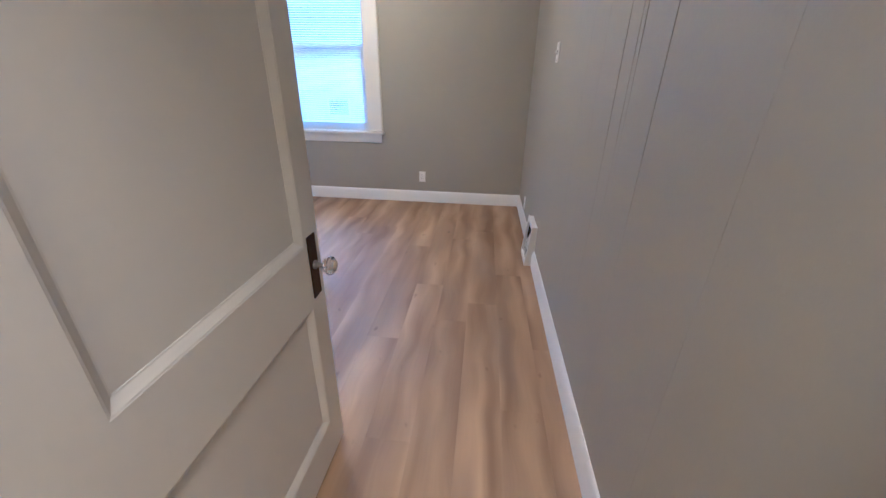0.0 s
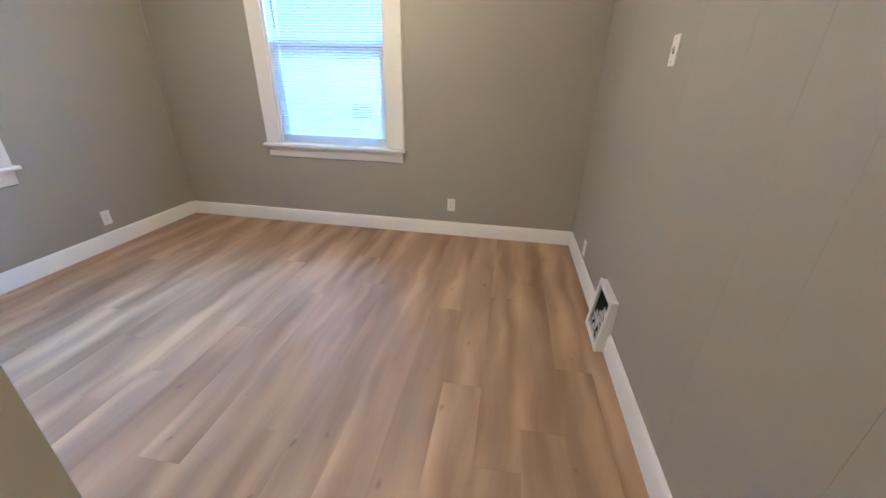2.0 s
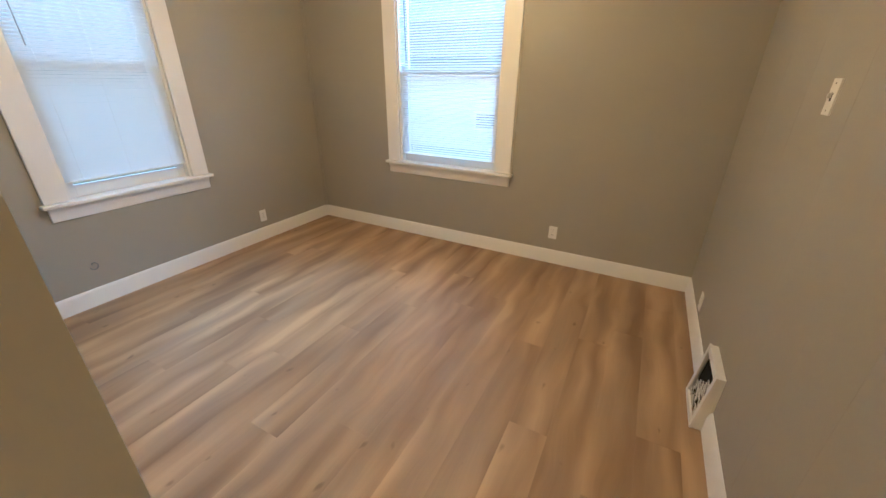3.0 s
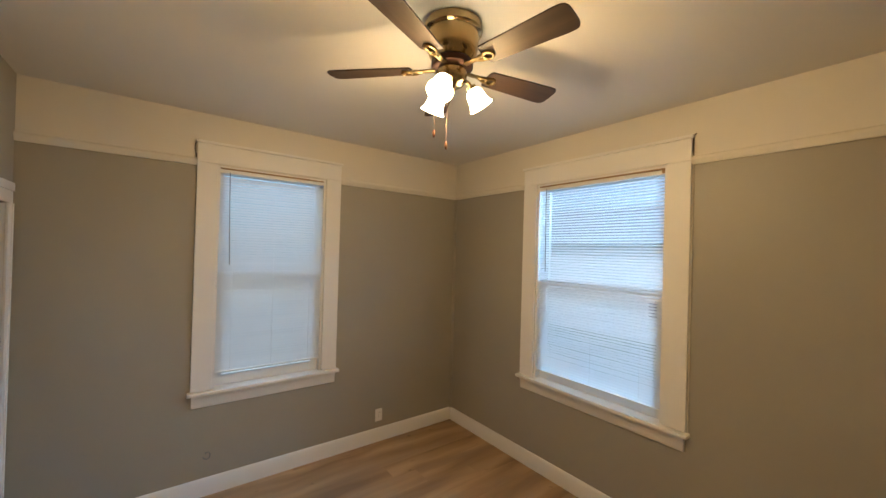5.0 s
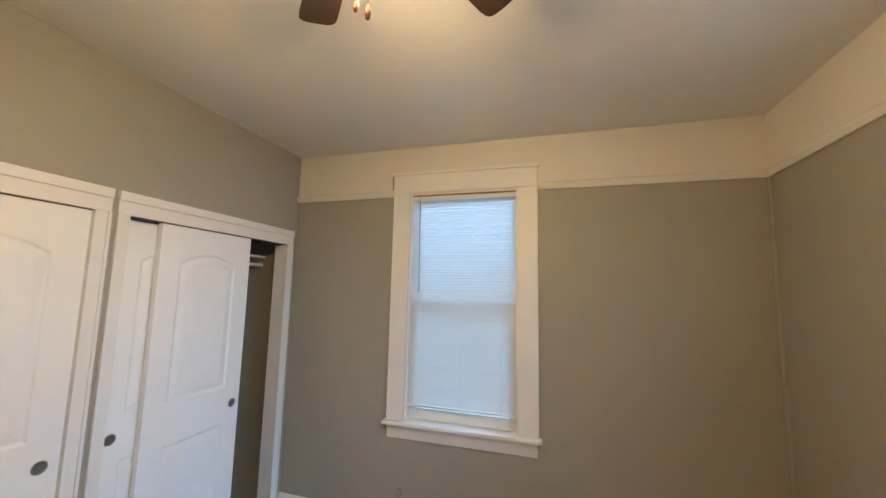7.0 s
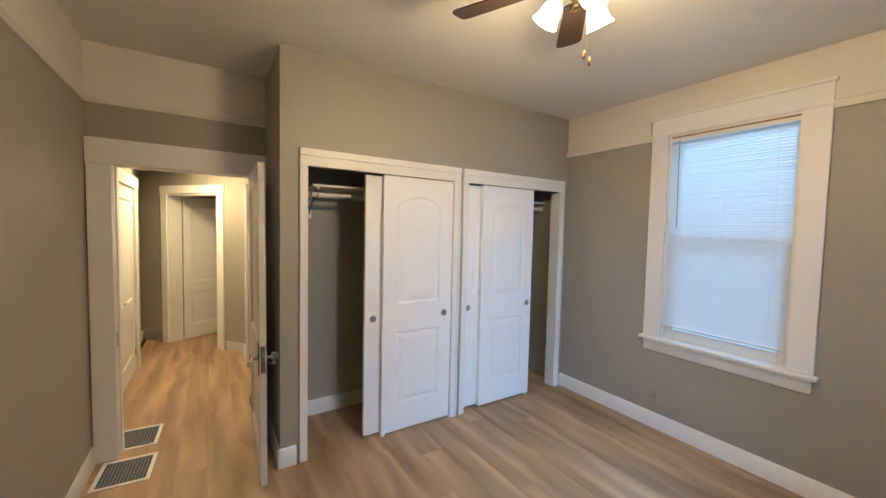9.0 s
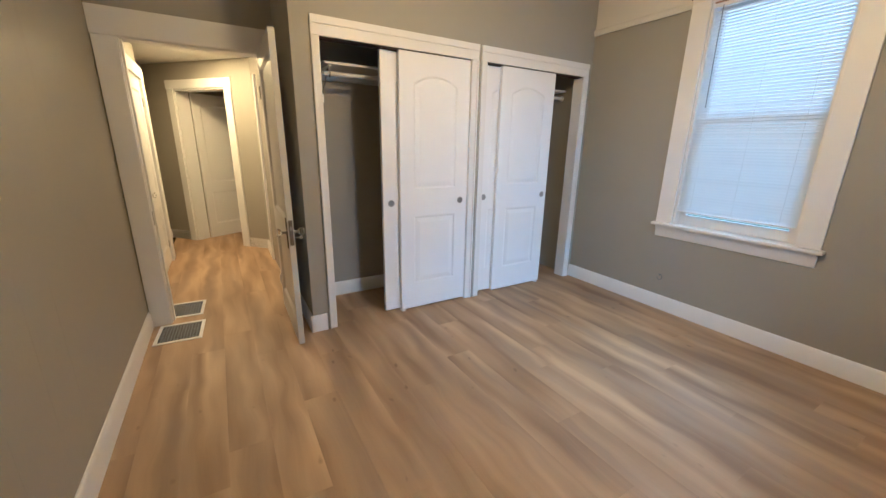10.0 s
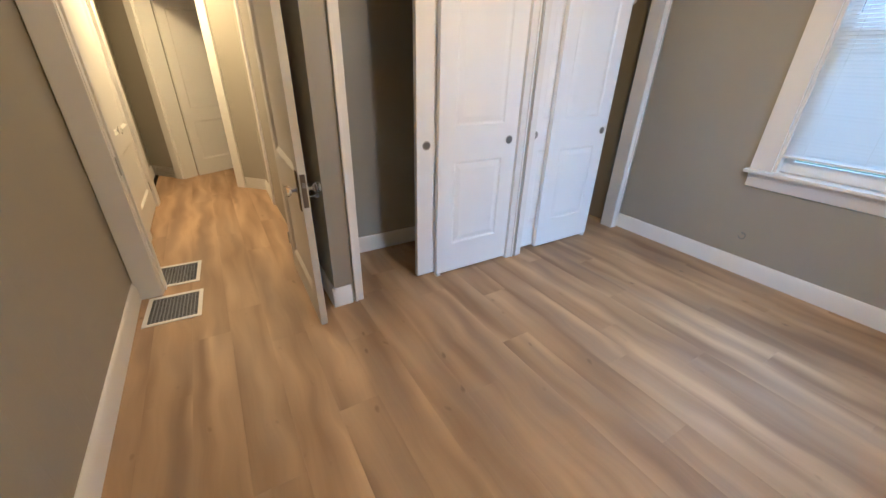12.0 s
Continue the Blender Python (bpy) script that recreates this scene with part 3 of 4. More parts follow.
knob_set(door, DW - 0.050, 0.784, DT, M_BRONZE)
part("latch_plate", boxes((DW - 0.0005, DW + 0.0025, 0.006, DT - 0.006, 0.705, 0.870), bevel=0.0008), M_LATCH, door, "dull brown mortise latch plate")
part("latch_bolt", boxes((DW, DW + 0.010, 0.011, DT - 0.011, 0.806, 0.830), bevel=0.002), M_STEEL, door)
bm = bmesh.new()
tube(bm, [(DW - 0.045, DT + 0.004, 0.745), (DW - 0.045, DT + 0.040, 0.745)], 0.0028, 8)
lathe(bm, [(0.004, -0.003), (0.011, -0.003), (0.011, 0.003), (0.004, 0.003)], 14, Matrix.Translation((DW - 0.045, DT + 0.046, 0.745)) @ Euler((0, radians(90), 0)).to_matrix().to_4x4(), False)
part("key", bm, M_CHROME, door, "small steel key in the keyhole", True)
for z in (0.22, 1.70):
    bm = bmesh.new()
    lathe(bm, [(0.006, -0.045), (0.006, 0.045)], 12, Matrix.Translation((-0.004, -0.004, z)))
    box(bm, -0.004, 0.0, 0.002, DT - 0.004, z - 0.045, z + 0.045)
    part("hinge", bm, M_OLD, door, "", True)

# jambs and casings of the bedroom doorway
frame_root = thing("door_frame_1", pose(0, 0, 0), "wide off-white painted casing round the bedroom doorway", "door frame", "", "structure")
jy0, jy1 = DY - TH - 0.004, DY + 0.002
part("jamb", boxes((DX1, DX1 + 0.022, jy0, jy1, 0, DTOP), bevel=0.002), M_TRIM, frame_root)
part("jamb", boxes((DX0 - 0.022, DX0, jy0, jy1, 0, DTOP), bevel=0.002), M_TRIM, frame_root)
part("head_jamb", boxes((DX0 - 0.022, DX1 + 0.022, jy0, jy1, DTOP, DTOP + 0.022)), M_TRIM, frame_root)
for y0, y1 in ((DY + 0.0025, DY + 0.022), (DY - TH - 0.024, DY - TH - 0.0045)):
    part("side_casing", boxes((DX1 + 0.004, 0.578, y0, y1, 0, DTOP + 0.003), bevel=0.003), M_TRIM, frame_root)
    part("side_casing", boxes((AX + 0.001, DX0 + 0.010, y0, y1, 0, DTOP + 0.003), bevel=0.003), M_TRIM, frame_root)
    part("head_casing", boxes((AX + 0.001, 0.582, y0, y1 + 0.002, DTOP + 0.004, 2.140), bevel=0.003), M_TRIM, frame_root)
for s in (DX0, DX1 - 0.011):
    part("door_stop", boxes((s, s + 0.011, DY - TH + 0.02, DY - 0.045, 0, DTOP), bevel=0.002), M_TRIM, frame_root)
part("strike_plate", boxes((DX1 - 0.0022, DX1 - 0.0002, DY - 0.036, DY - 0.006, 0.765, 0.865), bevel=0.0006), M_STEEL, frame_root, "worn steel strike plate")


# ---------------------------------------------------------------- closets
def closet_frame(x0, x1, left, right, label):
    root = thing("closet_frame", pose(0, 0, 0), label, "door frame", "closet frames", "structure")
    y0, y1, y2 = CY + 0.0005, CY + 0.013, CY + 0.020
    head = 2.113
    # flat inner board with a raised back band round its outer edge
    part("side_casing", boxes((x1, right - 0.014, y0, y1, 0, COT), (right - 0.0145, right, y0, y2, 0, COT), bevel=0.002), M_TRIM, root)
    part("side_casing", boxes((left + 0.014, x0, y0, y1, 0, COT), (left, left + 0.0145, y0, y2, 0, COT), bevel=0.002), M_TRIM, root)
    part("head_casing", boxes((left, right, y0, y1 + 0.001, COT + 0.0005, head - 0.0465), (left, right, y0, y2 + 0.001, head - 0.046, head), bevel=0.0025), M_TRIM, root)
    part("jamb", boxes((x1 - 0.0005, x1 + 0.014, CY - 0.104, CY, 0, COT)), M_TRIM, root)
    part("jamb", boxes((x0 - 0.014, x0 + 0.0005, CY - 0.104, CY, 0, COT)), M_TRIM, root)
    # track coloured dark so it reads as the shade under the head
    part("track", boxes((x0 + 0.001, x1 - 0.001, CY - 0.098, CY - 0.006, COT - 0.004, COT - 0.0005), (x0 + 0.001, x1 - 0.001, CY - 0.052, CY - 0.049, COT - 0.010, COT - 0.004)), M_BRONZE, root)
    return root


closet_frame(C1[0], C1[1], -1.862, -0.584, "white painted casing round the first closet")
closet_frame(C2[0], C2[1], -3.142, -1.888, "white painted casing round the second closet")

SW, SH, ST = 0.612, 1.985, 0.034


def sliding_door(m, pull_at, label):
    """A moulded two-panel sliding door with an arched upper panel and one round finger pull. Local x along the closet, y = 0 the face to the room."""
    root = thing("sliding_door", m, label, "closet door", "sliding closet doors")
    bm = bmesh.new()
    leaf(bm, SW, SH, ST, [rect_loop(0.114, SW - 0.114, 0.215, 0.785), arch_loop(0.114, SW - 0.114, 1.005, 1.775, 0.062)],
         [(0.004, 0.0012), (0.010, 0.0050), (0.016, 0.0066), (0.022, 0.0062), (0.040, 0.0028), (0.052, 0.0008), (0.055, 0.0006)])
    part("slab", bm, M_DOOR, root)
    bm = bmesh.new()
    turn = Matrix.Translation((pull_at, 0, 0.896)) @ Euler((radians(-90), 0, 0)).to_matrix().to_4x4()
    lathe(bm, [(0.0275, 0.0004), (0.0275, 0.0022), (0.0245, 0.0032), (0.0225, 0.0026), (0.021, 0.0012), (0.0205, 0.0008)], 24, turn)
    part("finger_pull", bm, M_CHROME, root, "round satin nickel finger pull", True)
    bm = bmesh.new()
    lathe(bm, [(0.0204, 0.0030), (0.0185, 0.0020), (0.0150, 0.0012), (0.008, 0.0007), (0.002, 0.0006)], 24, turn)
    return root, bm


def add_slider(x0, y, pull_at, z, label):
    root, cup = sliding_door(pose(x0, y, z), pull_at, label)
    part("pull_cup", cup, M_STEEL, root, "", True)


FRONT_Y, BACK_Y = CY - 0.010, CY - 0.056
add_slider(-1.797, FRONT_Y, 0.065, 0.014, "white moulded two-panel sliding door, front track")
add_slider(-1.671, BACK_Y, SW - 0.066, 0.014, "white moulded two-panel sliding door, half hidden behind another")
add_slider(-2.735, FRONT_Y, 0.055, 0.016, "white moulded two-panel sliding door, front track")
add_slider(-2.558, BACK_Y, SW - 0.066, 0.016, "white moulded two-panel sliding door, half hidden behind another")

for x0, x1 in ((-1.825, -0.735), (WX, -1.925)):
    shelf = thing("closet_shelf", pose(0, 0, 0), "white painted closet shelf with a hanging rod", "shelf", "closet shelves")
    part("board", boxes((x0 + 0.001, x1 - 0.001, 0.412, 0.745, 1.902, 1.920), bevel=0.002), M_TRIM, shelf)
    part("cleat", boxes((x0 + 0.001, x1 - 0.001, 0.411, 0.428, 1.835, 1.9015), bevel=0.002), M_TRIM, shelf)
    bm = bmesh.new()
    tube(bm, [(x0 + 0.001, 0.70, 1.845), (x1 - 0.001, 0.70, 1.845)], 0.016, 14)
    part("hanging_rod", bm, M_TRIM, shelf, "white painted wooden rod", True)
    for x, s in ((x0 + 0.001, 1),) if x1 > -1.0 else ((x0 + 0.001, 1), (x1 - 0.001, -1)):
        bm = bmesh.new()
        lathe(bm, [(0.026, 0.0), (0.026, 0.008), (0.019, 0.012)], 16, Matrix.Translation((x, 0.70, 1.845)) @ Euler((0, radians(90 * s), 0)).to_matrix().to_4x4())
        part("rod_socket", bm, M_TRIM, shelf, "", True)


# little floor guides under the front sliding doors
for x in (-1.200, -2.70):
    guide = part("floor_guide", boxes((x - 0.016, x + 0.016, CY - 0.052, CY - 0.002, 0.0, 0.0045), (x - 0.012, x + 0.012, CY - 0.0085, CY - 0.003, 0.004, 0.022), bevel=0.001), M_PLASTIC)
    tagged(guide, "small white plastic guide under a sliding door", "door guide", "floor guides")

# the bracket that carries the free end of the first shelf and its rod
bracket = thing("shelf_bracket", pose(-0.778, 0.412, 0), "white pressed-metal bracket under the closet shelf", "bracket")
part("wall_plate", boxes((-0.020, 0.020, 0.0, 0.010, 1.670, 1.735), bevel=0.003), M_PLASTIC, bracket)
part("arm", boxes((-0.009, 0.009, 0.018, 0.318, 1.884, 1.9015), bevel=0.002), M_PLASTIC, bracket)
bm = bmesh.new()
tube(bm, [(0, 0.010, 1.70), (0, 0.10, 1.775), (0, 0.20, 1.845), (0, 0.250, 1.886)], 0.0050, 8)
part("brace", bm, M_STEEL, bracket, "", True)
bm = bmesh.new()
tube(bm, [(0, 0.262, 1.886)] + [(0, 0.288 + 0.0215 * math.cos(a), 1.845 + 0.0215 * math.sin(a)) for a in [math.pi - k * -math.pi / 6 for k in range(8)]], 0.0045, 8)
part("rod_hook", bm, M_STEEL, bracket, "", True)

# ---------------------------------------------------------------- ceiling fan
FAN = Vector((-1.260, 2.661, CEIL))
fan = thing("ceiling_fan", Matrix.Translation(FAN), "brass hugger ceiling fan with five dark wood blades", "ceiling fan")
bm = bmesh.new()
lathe(bm, [(0.100, 0.0), (0.118, -0.004), (0.121, -0.020), (0.121, -0.036), (0.115, -0.041), (0.108, -0.044), (0.108, -0.070), (0.104, -0.110), (0.096, -0.132), (0.084, -0.144), (0.080, -0.150)], 40)
part("motor_housing", bm, M_BRASS, fan, "antique brass motor housing", True)
bm = bmesh.new()
lathe(bm, [(0.079, -0.151), (0.086, -0.158), (0.086, -0.180), (0.074, -0.188)], 36)
part("flywheel", bm, M_BRONZE, fan, "dark rotating collar", True)
bm = bmesh.new()
lathe(bm, [(0.056, -0.189), (0.062, -0.196), (0.062, -0.228), (0.050, -0.248), (0.030, -0.262), (0.014, -0.268), (0.010, -0.280), (0.003, -0.284)], 32)
part("switch_housing", bm, M_BRASS, fan, "", True)


def blade_mesh(bm):
    """A blade along +x: rounded tip, narrower root, slight pitch."""
    r0, r1, w0, w1 = 0.165, 0.533, 0.048, 0.061
    outline = []
    n = 10
    for i in range(n + 1):
        a = math.pi / 2 - math.pi * i / n
        ca, sa = math.cos(a), math.sin(a)
        outline.append((r1 - 0.045 + 0.045 * abs(ca) ** 0.55, w1 * math.copysign(abs(sa) ** 0.55, sa)))
    for i in range(7):
        a = -math.pi / 2 - math.pi * i / 6
        outline.append((r0 + 0.012 - 0.012 * abs(math.cos(a)), w0 * math.sin(a)))
    tilt = radians(-11)
    top, bot = [], []
    for x, y in outline:
        z = math.sin(tilt) * y
        top.append(bm.verts.new((x, y * math.cos(tilt), z + 0.003)))
        bot.append(bm.verts.new((x, y * math.cos(tilt), z - 0.003)))
    bm.faces.new(top)
    bm.faces.new(list(reversed(bot)))
    k = len(top)
    for i in range(k):
        bm.faces.new((bot[i], bot[(i + 1) % k], top[(i + 1) % k], top[i]))


bm = bmesh.new()
blade_mesh(bm)
finish(bm)
blade_data = bpy.data.meshes.new("blade")
bm.to_mesh(blade_data)
bm.free()
blade_data.materials.append(M_BLADE)
bm = bmesh.new()
box(bm, 0.070, 0.135, -0.012, 0.012, -0.006, -0.001, 0.001)
tube(bm, [(0.190 + 0.021 * math.cos(a * math.pi / 8), 0.018 * math.sin(a * math.pi / 8), -0.008 - 0.19 * 0.018 * math.sin(a * math.pi / 8)) for a in range(17)], 0.0062, 8)
tube(bm, [(0.125, 0, -0.004), (0.150, 0.012, -0.008), (0.175, 0.014, -0.010)], 0.007, 8)
tube(bm, [(0.125, 0, -0.004), (0.150, -0.012, -0.007), (0.175, -0.014, -0.007)], 0.007, 8)
finish(bm, True)
iron_data = bpy.data.meshes.new("blade_iron")
bm.to_mesh(iron_data)
bm.free()
iron_data.materials.append(M_IRON)
for k in range(5):
    turn = pose(0, 0, -0.184, 0, 0, 8.2 + 72 * k)
    b = new("blade", blade_data)
    b.parent, b.matrix_basis = fan, turn
    b2 = new("blade_iron", iron_data)
    b2.parent, b2.matrix_basis = fan, turn

for k in range(3):
    ang = -58 + 120 * k
    turn = pose(0, 0, -0.232, 0, 0, ang)
    bm = bmesh.new()
    tube(bm, [(0.045, 0, 0.0), (0.060, 0, 0.003), (0.073, 0, -0.005), (0.080, 0, -0.018)], 0.008, 10)
    tip = Matrix.Translation((0.080, 0, -0.018)) @ Euler((0, radians(180 - 32), 0)).to_matrix().to_4x4()
    lathe(bm, [(0.010, -0.004), (0.021, 0.0), (0.023, 0.018), (0.022, 0.022)], 20, tip)
    arm = part("lamp_arm", bm, M_BRASS, fan, "", True)
    arm.matrix_basis = turn
    bm = bmesh.new()
    prof = [(0.021, 0.014), (0.031, 0.023), (0.037, 0.040), (0.039, 0.058), (0.044, 0.078), (0.053, 0.092)]
    lathe(bm, prof + [(r - 0.003, z) for r, z in reversed(prof)], 28, tip, False)
    shade = part("shade", bm, M_SHADE, fan, "lit frosted glass bell shade", True)
    shade.matrix_basis = turn
    bm = bmesh.new()
    lathe(bm, [(0.010, 0.020), (0.012, 0.040), (0.022, 0.052), (0.024, 0.066), (0.018, 0.080), (0.006, 0.087)], 18, tip)
    bulb = part("bulb", bm, M_SHADE, fan, "", True)
    bulb.matrix_basis = turn
    at = Matrix.Translation(FAN) @ turn @ tip @ Vector((0, 0, 0.112))
    lamp("fan_lamp", "POINT", 10.5, WARM, Matrix.Translation(at), radius=0.04)

for x, y, z in ((-0.072, -0.032, -0.428), (-0.046, 0.014, -0.476)):
    bm = bmesh.new()
    tube(bm, [(x * 0.7, y * 0.7, -0.232), (x, y, -0.262), (x, y, z)], 0.0007, 6)
    chain = part("pull_chain", bm, M_BRONZE, fan)
    bm = bmesh.new()
    lathe(bm, [(0.002, 0.006), (0.0045, 0.0), (0.0065, -0.014), (0.005, -0.026), (0.002, -0.030)], 12, Matrix.Translation((x, y, z)))
    part("chain_pull", bm, M_BRONZE, chain, "", True)


# ---------------------------------------------------------------- wall fittings
def cover_plate(name, m, w, h, label, category, kind_):
    """A cover plate; local x along the wall, y into the room."""
    root = thing(name, m, label, category, category + "s")
    part("plate", boxes((-w / 2, w / 2, 0, 0.006, -h / 2, h / 2), bevel=0.0025), M_PLASTIC, root)
    if kind_ == "socket":
        for z in (-0.020, 0.020):
            bm = bmesh.new()
            lathe(bm, [(0.0165, 0.0061), (0.0165, 0.0078), (0.015, 0.0082)], 18, Matrix.Translation((0, 0, z)) @ Euler((radians(-90), 0, 0)).to_matrix().to_4x4())
            face = part("socket_face", bm, M_PLASTIC, root, "", True)
            for x in (-0.006, 0.006):
                part("slot", boxes((x - 0.0012, x + 0.0012, 0.0083, 0.0086, z - 0.001, z + 0.007)), M_DARK, face)
    else:
        part("toggle", boxes((-0.005, 0.005, 0.0062, 0.017, -0.004, 0.012), bevel=0.002), M_PLASTIC, root)
        part("toggle_slot", boxes((-0.007, 0.007, 0.0061, 0.0068, -0.013, 0.013)), M_DARK, root)
    for z in (-0.042, 0.042) if kind_ == "switch" else (0.0,):
        bm = bmesh.new()
        lathe(bm, [(0.0032, 0.0060), (0.0030, 0.0072)], 10, Matrix.Translation((0, 0, z)) @ Euler((radians(-90), 0, 0)).to_matrix().to_4x4())
        part("screw", bm, M_STEEL, root)


cover_plate("wall_outlet", pose(-0.502, NY, 0.288, 0, 0, 180), 0.070, 0.114, "white duplex outlet on the window wall", "outlet", "socket")
cover_plate("wall_outlet", pose(WX, 3.385, 0.245, 0, 0, -90), 0.070, 0.114, "white duplex outlet above the baseboard", "outlet", "socket")
cover_plate("wall_outlet", pose(EX, 3.70, 0.215, 0, 0, 90), 0.070, 0.114, "white duplex outlet on the panelled wall", "outlet", "socket")
cover_plate("light_switch", pose(EX, 2.897, 1.456, 0, 0, 90), 0.070, 0.114, "white toggle switch plate on the panelled wall", "switch", "switch")

# a loop of old cable sticking out of the west wall
bm = bmesh.new()
tube(bm, [(0.0, 0, 0.012), (0.012, -0.004, 0.026), (0.018, 0.012, 0.030), (0.018, 0.026, 0.012), (0.016, 0.022, -0.012), (0.014, 0.004, -0.022), (0.012, -0.014, -0.014), (0.012, -0.018, -0.002)], 0.0032, 8)
loop_ob = part("cable_loop", bm, M_VENTGREY, None, "", True)
loop_ob.matrix_world = pose(WX, 2.008, 0.284)
tagged(loop_ob, "short grey cable loop poking out of the wall", "cable")

# loose wires at the heads of the windows, and a painted cable beside the wide one
for x, y, turn in ((N_OUT[1] + 0.010, NY - 0.012, 0), (WX + 0.012, W_OUT[0] - 0.010, 90)):
    bm = bmesh.new()
    tube(bm, [(0.012, 0, HEADT + 0.012), (0.0, -0.004, HEADT - 0.004), (-0.006, 0, HEADT - 0.045), (0.0, -0.004, HEADT - 0.085), (0.004, -0.014, RAIL + 0.052)], 0.0030, 7)
    wire = part("wire", bm, M_BRONZE, None, "", True)
    wire.matrix_world = pose(x, y, 0, 0, 0, turn)
    tagged(wire, "short dark wire bent over the window head", "wire", "window wires")
bm = bmesh.new()
tube(bm, [(N_OUT[1] + 0.006, NY - 0.005, z) for z in (RAIL - 0.002, 1.9, 1.2, SILL)], 0.0042, 8)
tagged(part("cable", bm, M_CREAM, None, "", True), "cream painted cable running down beside the casing", "cable")

# baseboard register on the east wall, its lower grille broken open
vent = thing("wall_register", pose(EX, (VENT_Y[0] + VENT_Y[1]) / 2, 0.0, 0, 0, 90), "white metal baseboard register with a broken scroll grille", "vent")
vh, vt, vd0, vd1 = (VENT_Y[1] - VENT_Y[0]) / 2, 0.315, 0.062, 0.032


def vent_depth(z):
    return vd0 + (vd1 - vd0) * z / vt


def slab_on_front(bm, x0, x1, z0, z1, back, front):
    """A plate that follows the register's sloping front."""
    vs = []
    for off in (back, front):
        vs.append([bm.verts.new((x, vent_depth(z) + off, z)) for x, z in ((x0, z0), (x1, z0), (x1, z1), (x0, z1))])
    a, b = vs
    bm.faces.new(a[::-1])
    bm.faces.new(b)
    for i in range(4):
        bm.faces.new((a[i], a[(i + 1) % 4], b[(i + 1) % 4], b[i]))


bm = bmesh.new()
for x in (-vh, vh - 0.004):
    lo = [bm.verts.new((x, y, z)) for y, z in ((0.0005, 0.004), (vd0, 0.004), (vd1, vt), (0.0005, vt))]
    hi = [bm.verts.new((x + 0.004, y, z)) for y, z in ((0.0005, 0.004), (vd0, 0.004), (vd1, vt), (0.0005, vt))]
    bm.faces.new(lo[::-1])
    bm.faces.new(hi)
    for i in range(4):
        bm.faces.new((lo[i], lo[(i + 1) % 4], hi[(i + 1) % 4], hi[i]))
box(bm, -vh + 0.004, vh - 0.004, 0.0005, vd1, vt - 0.004, vt)
part("body", bm, M_TRIM, vent)
bm = bmesh.new()
slab_on_front(bm, -vh - 0.006, -vh + 0.024, 0.004, vt + 0.004, -0.004, 0.006)
slab_on_front(bm, vh - 0.024, vh + 0.006, 0.004, vt + 0.004, -0.004, 0.006)
slab_on_front(bm, -vh + 0.024, vh - 0.024, vt - 0.028, vt + 0.004, -0.004, 0.006)
slab_on_front(bm, -vh + 0.024, vh - 0.024, 0.004, 0.034, -0.004, 0.006)
bmesh.ops.bevel(bm, geom=list(bm.edges), offset=0.0018, segments=2, affect="EDGES")
part("face_frame", bm, M_TRIM, vent)
# black sheet close behind the grille, in place of the duct's shaded depth
bm = bmesh.new()
slab_on_front(bm, -vh + 0.020, vh - 0.020, 0.028, vt - 0.022, -0.020, -0.013)
part("duct", bm, M_DARK, vent, "black sheet standing for the unlit duct")
bm = bmesh.new()
rnd = random.Random(11)
rows_ = int((vt - 0.08) / 0.026)
cols_ = int((2 * vh - 0.05) / 0.027)
for i in range(cols_ + 1):
    for j in range(rows_ + 1):
        x = -vh + 0.036 + i * 0.027 + (0.012 if j % 2 else 0)
        z = 0.046 + j * 0.026
        # the far upper half of the grille is broken away
        if x > vh - 0.032 or 0.55 * i / cols_ + 0.7 * j / rows_ > 0.66 + 0.12 * rnd.random() or rnd.random() < 0.2:
            continue
        r, dep = 0.0115, vent_depth(z) - 0.001 - 0.004 * rnd.random()
        tube(bm, [(x + r * math.cos(a * math.pi / 5), dep, z + r * math.sin(a * math.pi / 5)) for a in range(9)], 0.0017, 5)
        tube(bm, [(x - 0.015, dep, z - 0.013), (x, dep, z + 0.002), (x + 0.015, dep, z - 0.013)], 0.0016, 5)
        tube(bm, [(x - 0.013, dep, z + 0.012), (x + 0.002, dep, z + 0.004 * rnd.random())], 0.0018, 5)
tagged(part("scroll_grille", bm, M_TRIM, vent, "", True), kind="stuff")
bm = bmesh.new()
slab_on_front(bm, -0.035, 0.030, 0.105, 0.150, -0.009, -0.007)
part("damper_flap", bm, M_STEEL, vent, "bent grey damper flap")


# floor registers
def floor_register(m, label):
    root = thing("floor_register", m, label, "vent", "floor registers")
    w, d, rim = 0.145, 0.158, 0.022
    part("rim", boxes((-w, w, -d, -d + rim, 0.0, 0.006), (-w, w, d - rim, d, 0.0, 0.006), (-w, -w + rim, -d + rim, d - rim, 0.0, 0.006), (w - rim, w, -d + rim, d - rim, 0.0, 0.006), bevel=0.0015), M_TRIM, root)
    part("pan", boxes((-w + rim, w - rim, -d + rim, d - rim, -0.001, 0.0012)), M_DARK, root)
    bars = bmesh.new()
    n = 15
    for i in range(1, n):
        y = -d + rim + (2 * d - 2 * rim) * i / n
        box(bars, -w + rim, w - rim, y - 0.0022, y + 0.0022, 0.0012, 0.0046)
    for i in range(1, 13):
        x = -w + rim + (2 * w - 2 * rim) * i / 13
        box(bars, x - 0.0022, x + 0.0022, -d + rim, d - rim, 0.0014, 0.0050)
    tagged(part("grid", bars, M_GRID, root, "grey metal grid"), kind="stuff")


floor_register(pose(0.388, 0.582, 0, 0, 0, -3), "white-rimmed floor register with a grey grid beside the casing")
floor_register(pose(0.392, 0.140, 0, 0, 0, -3), "white-rimmed floor register with a grey grid in the hall")

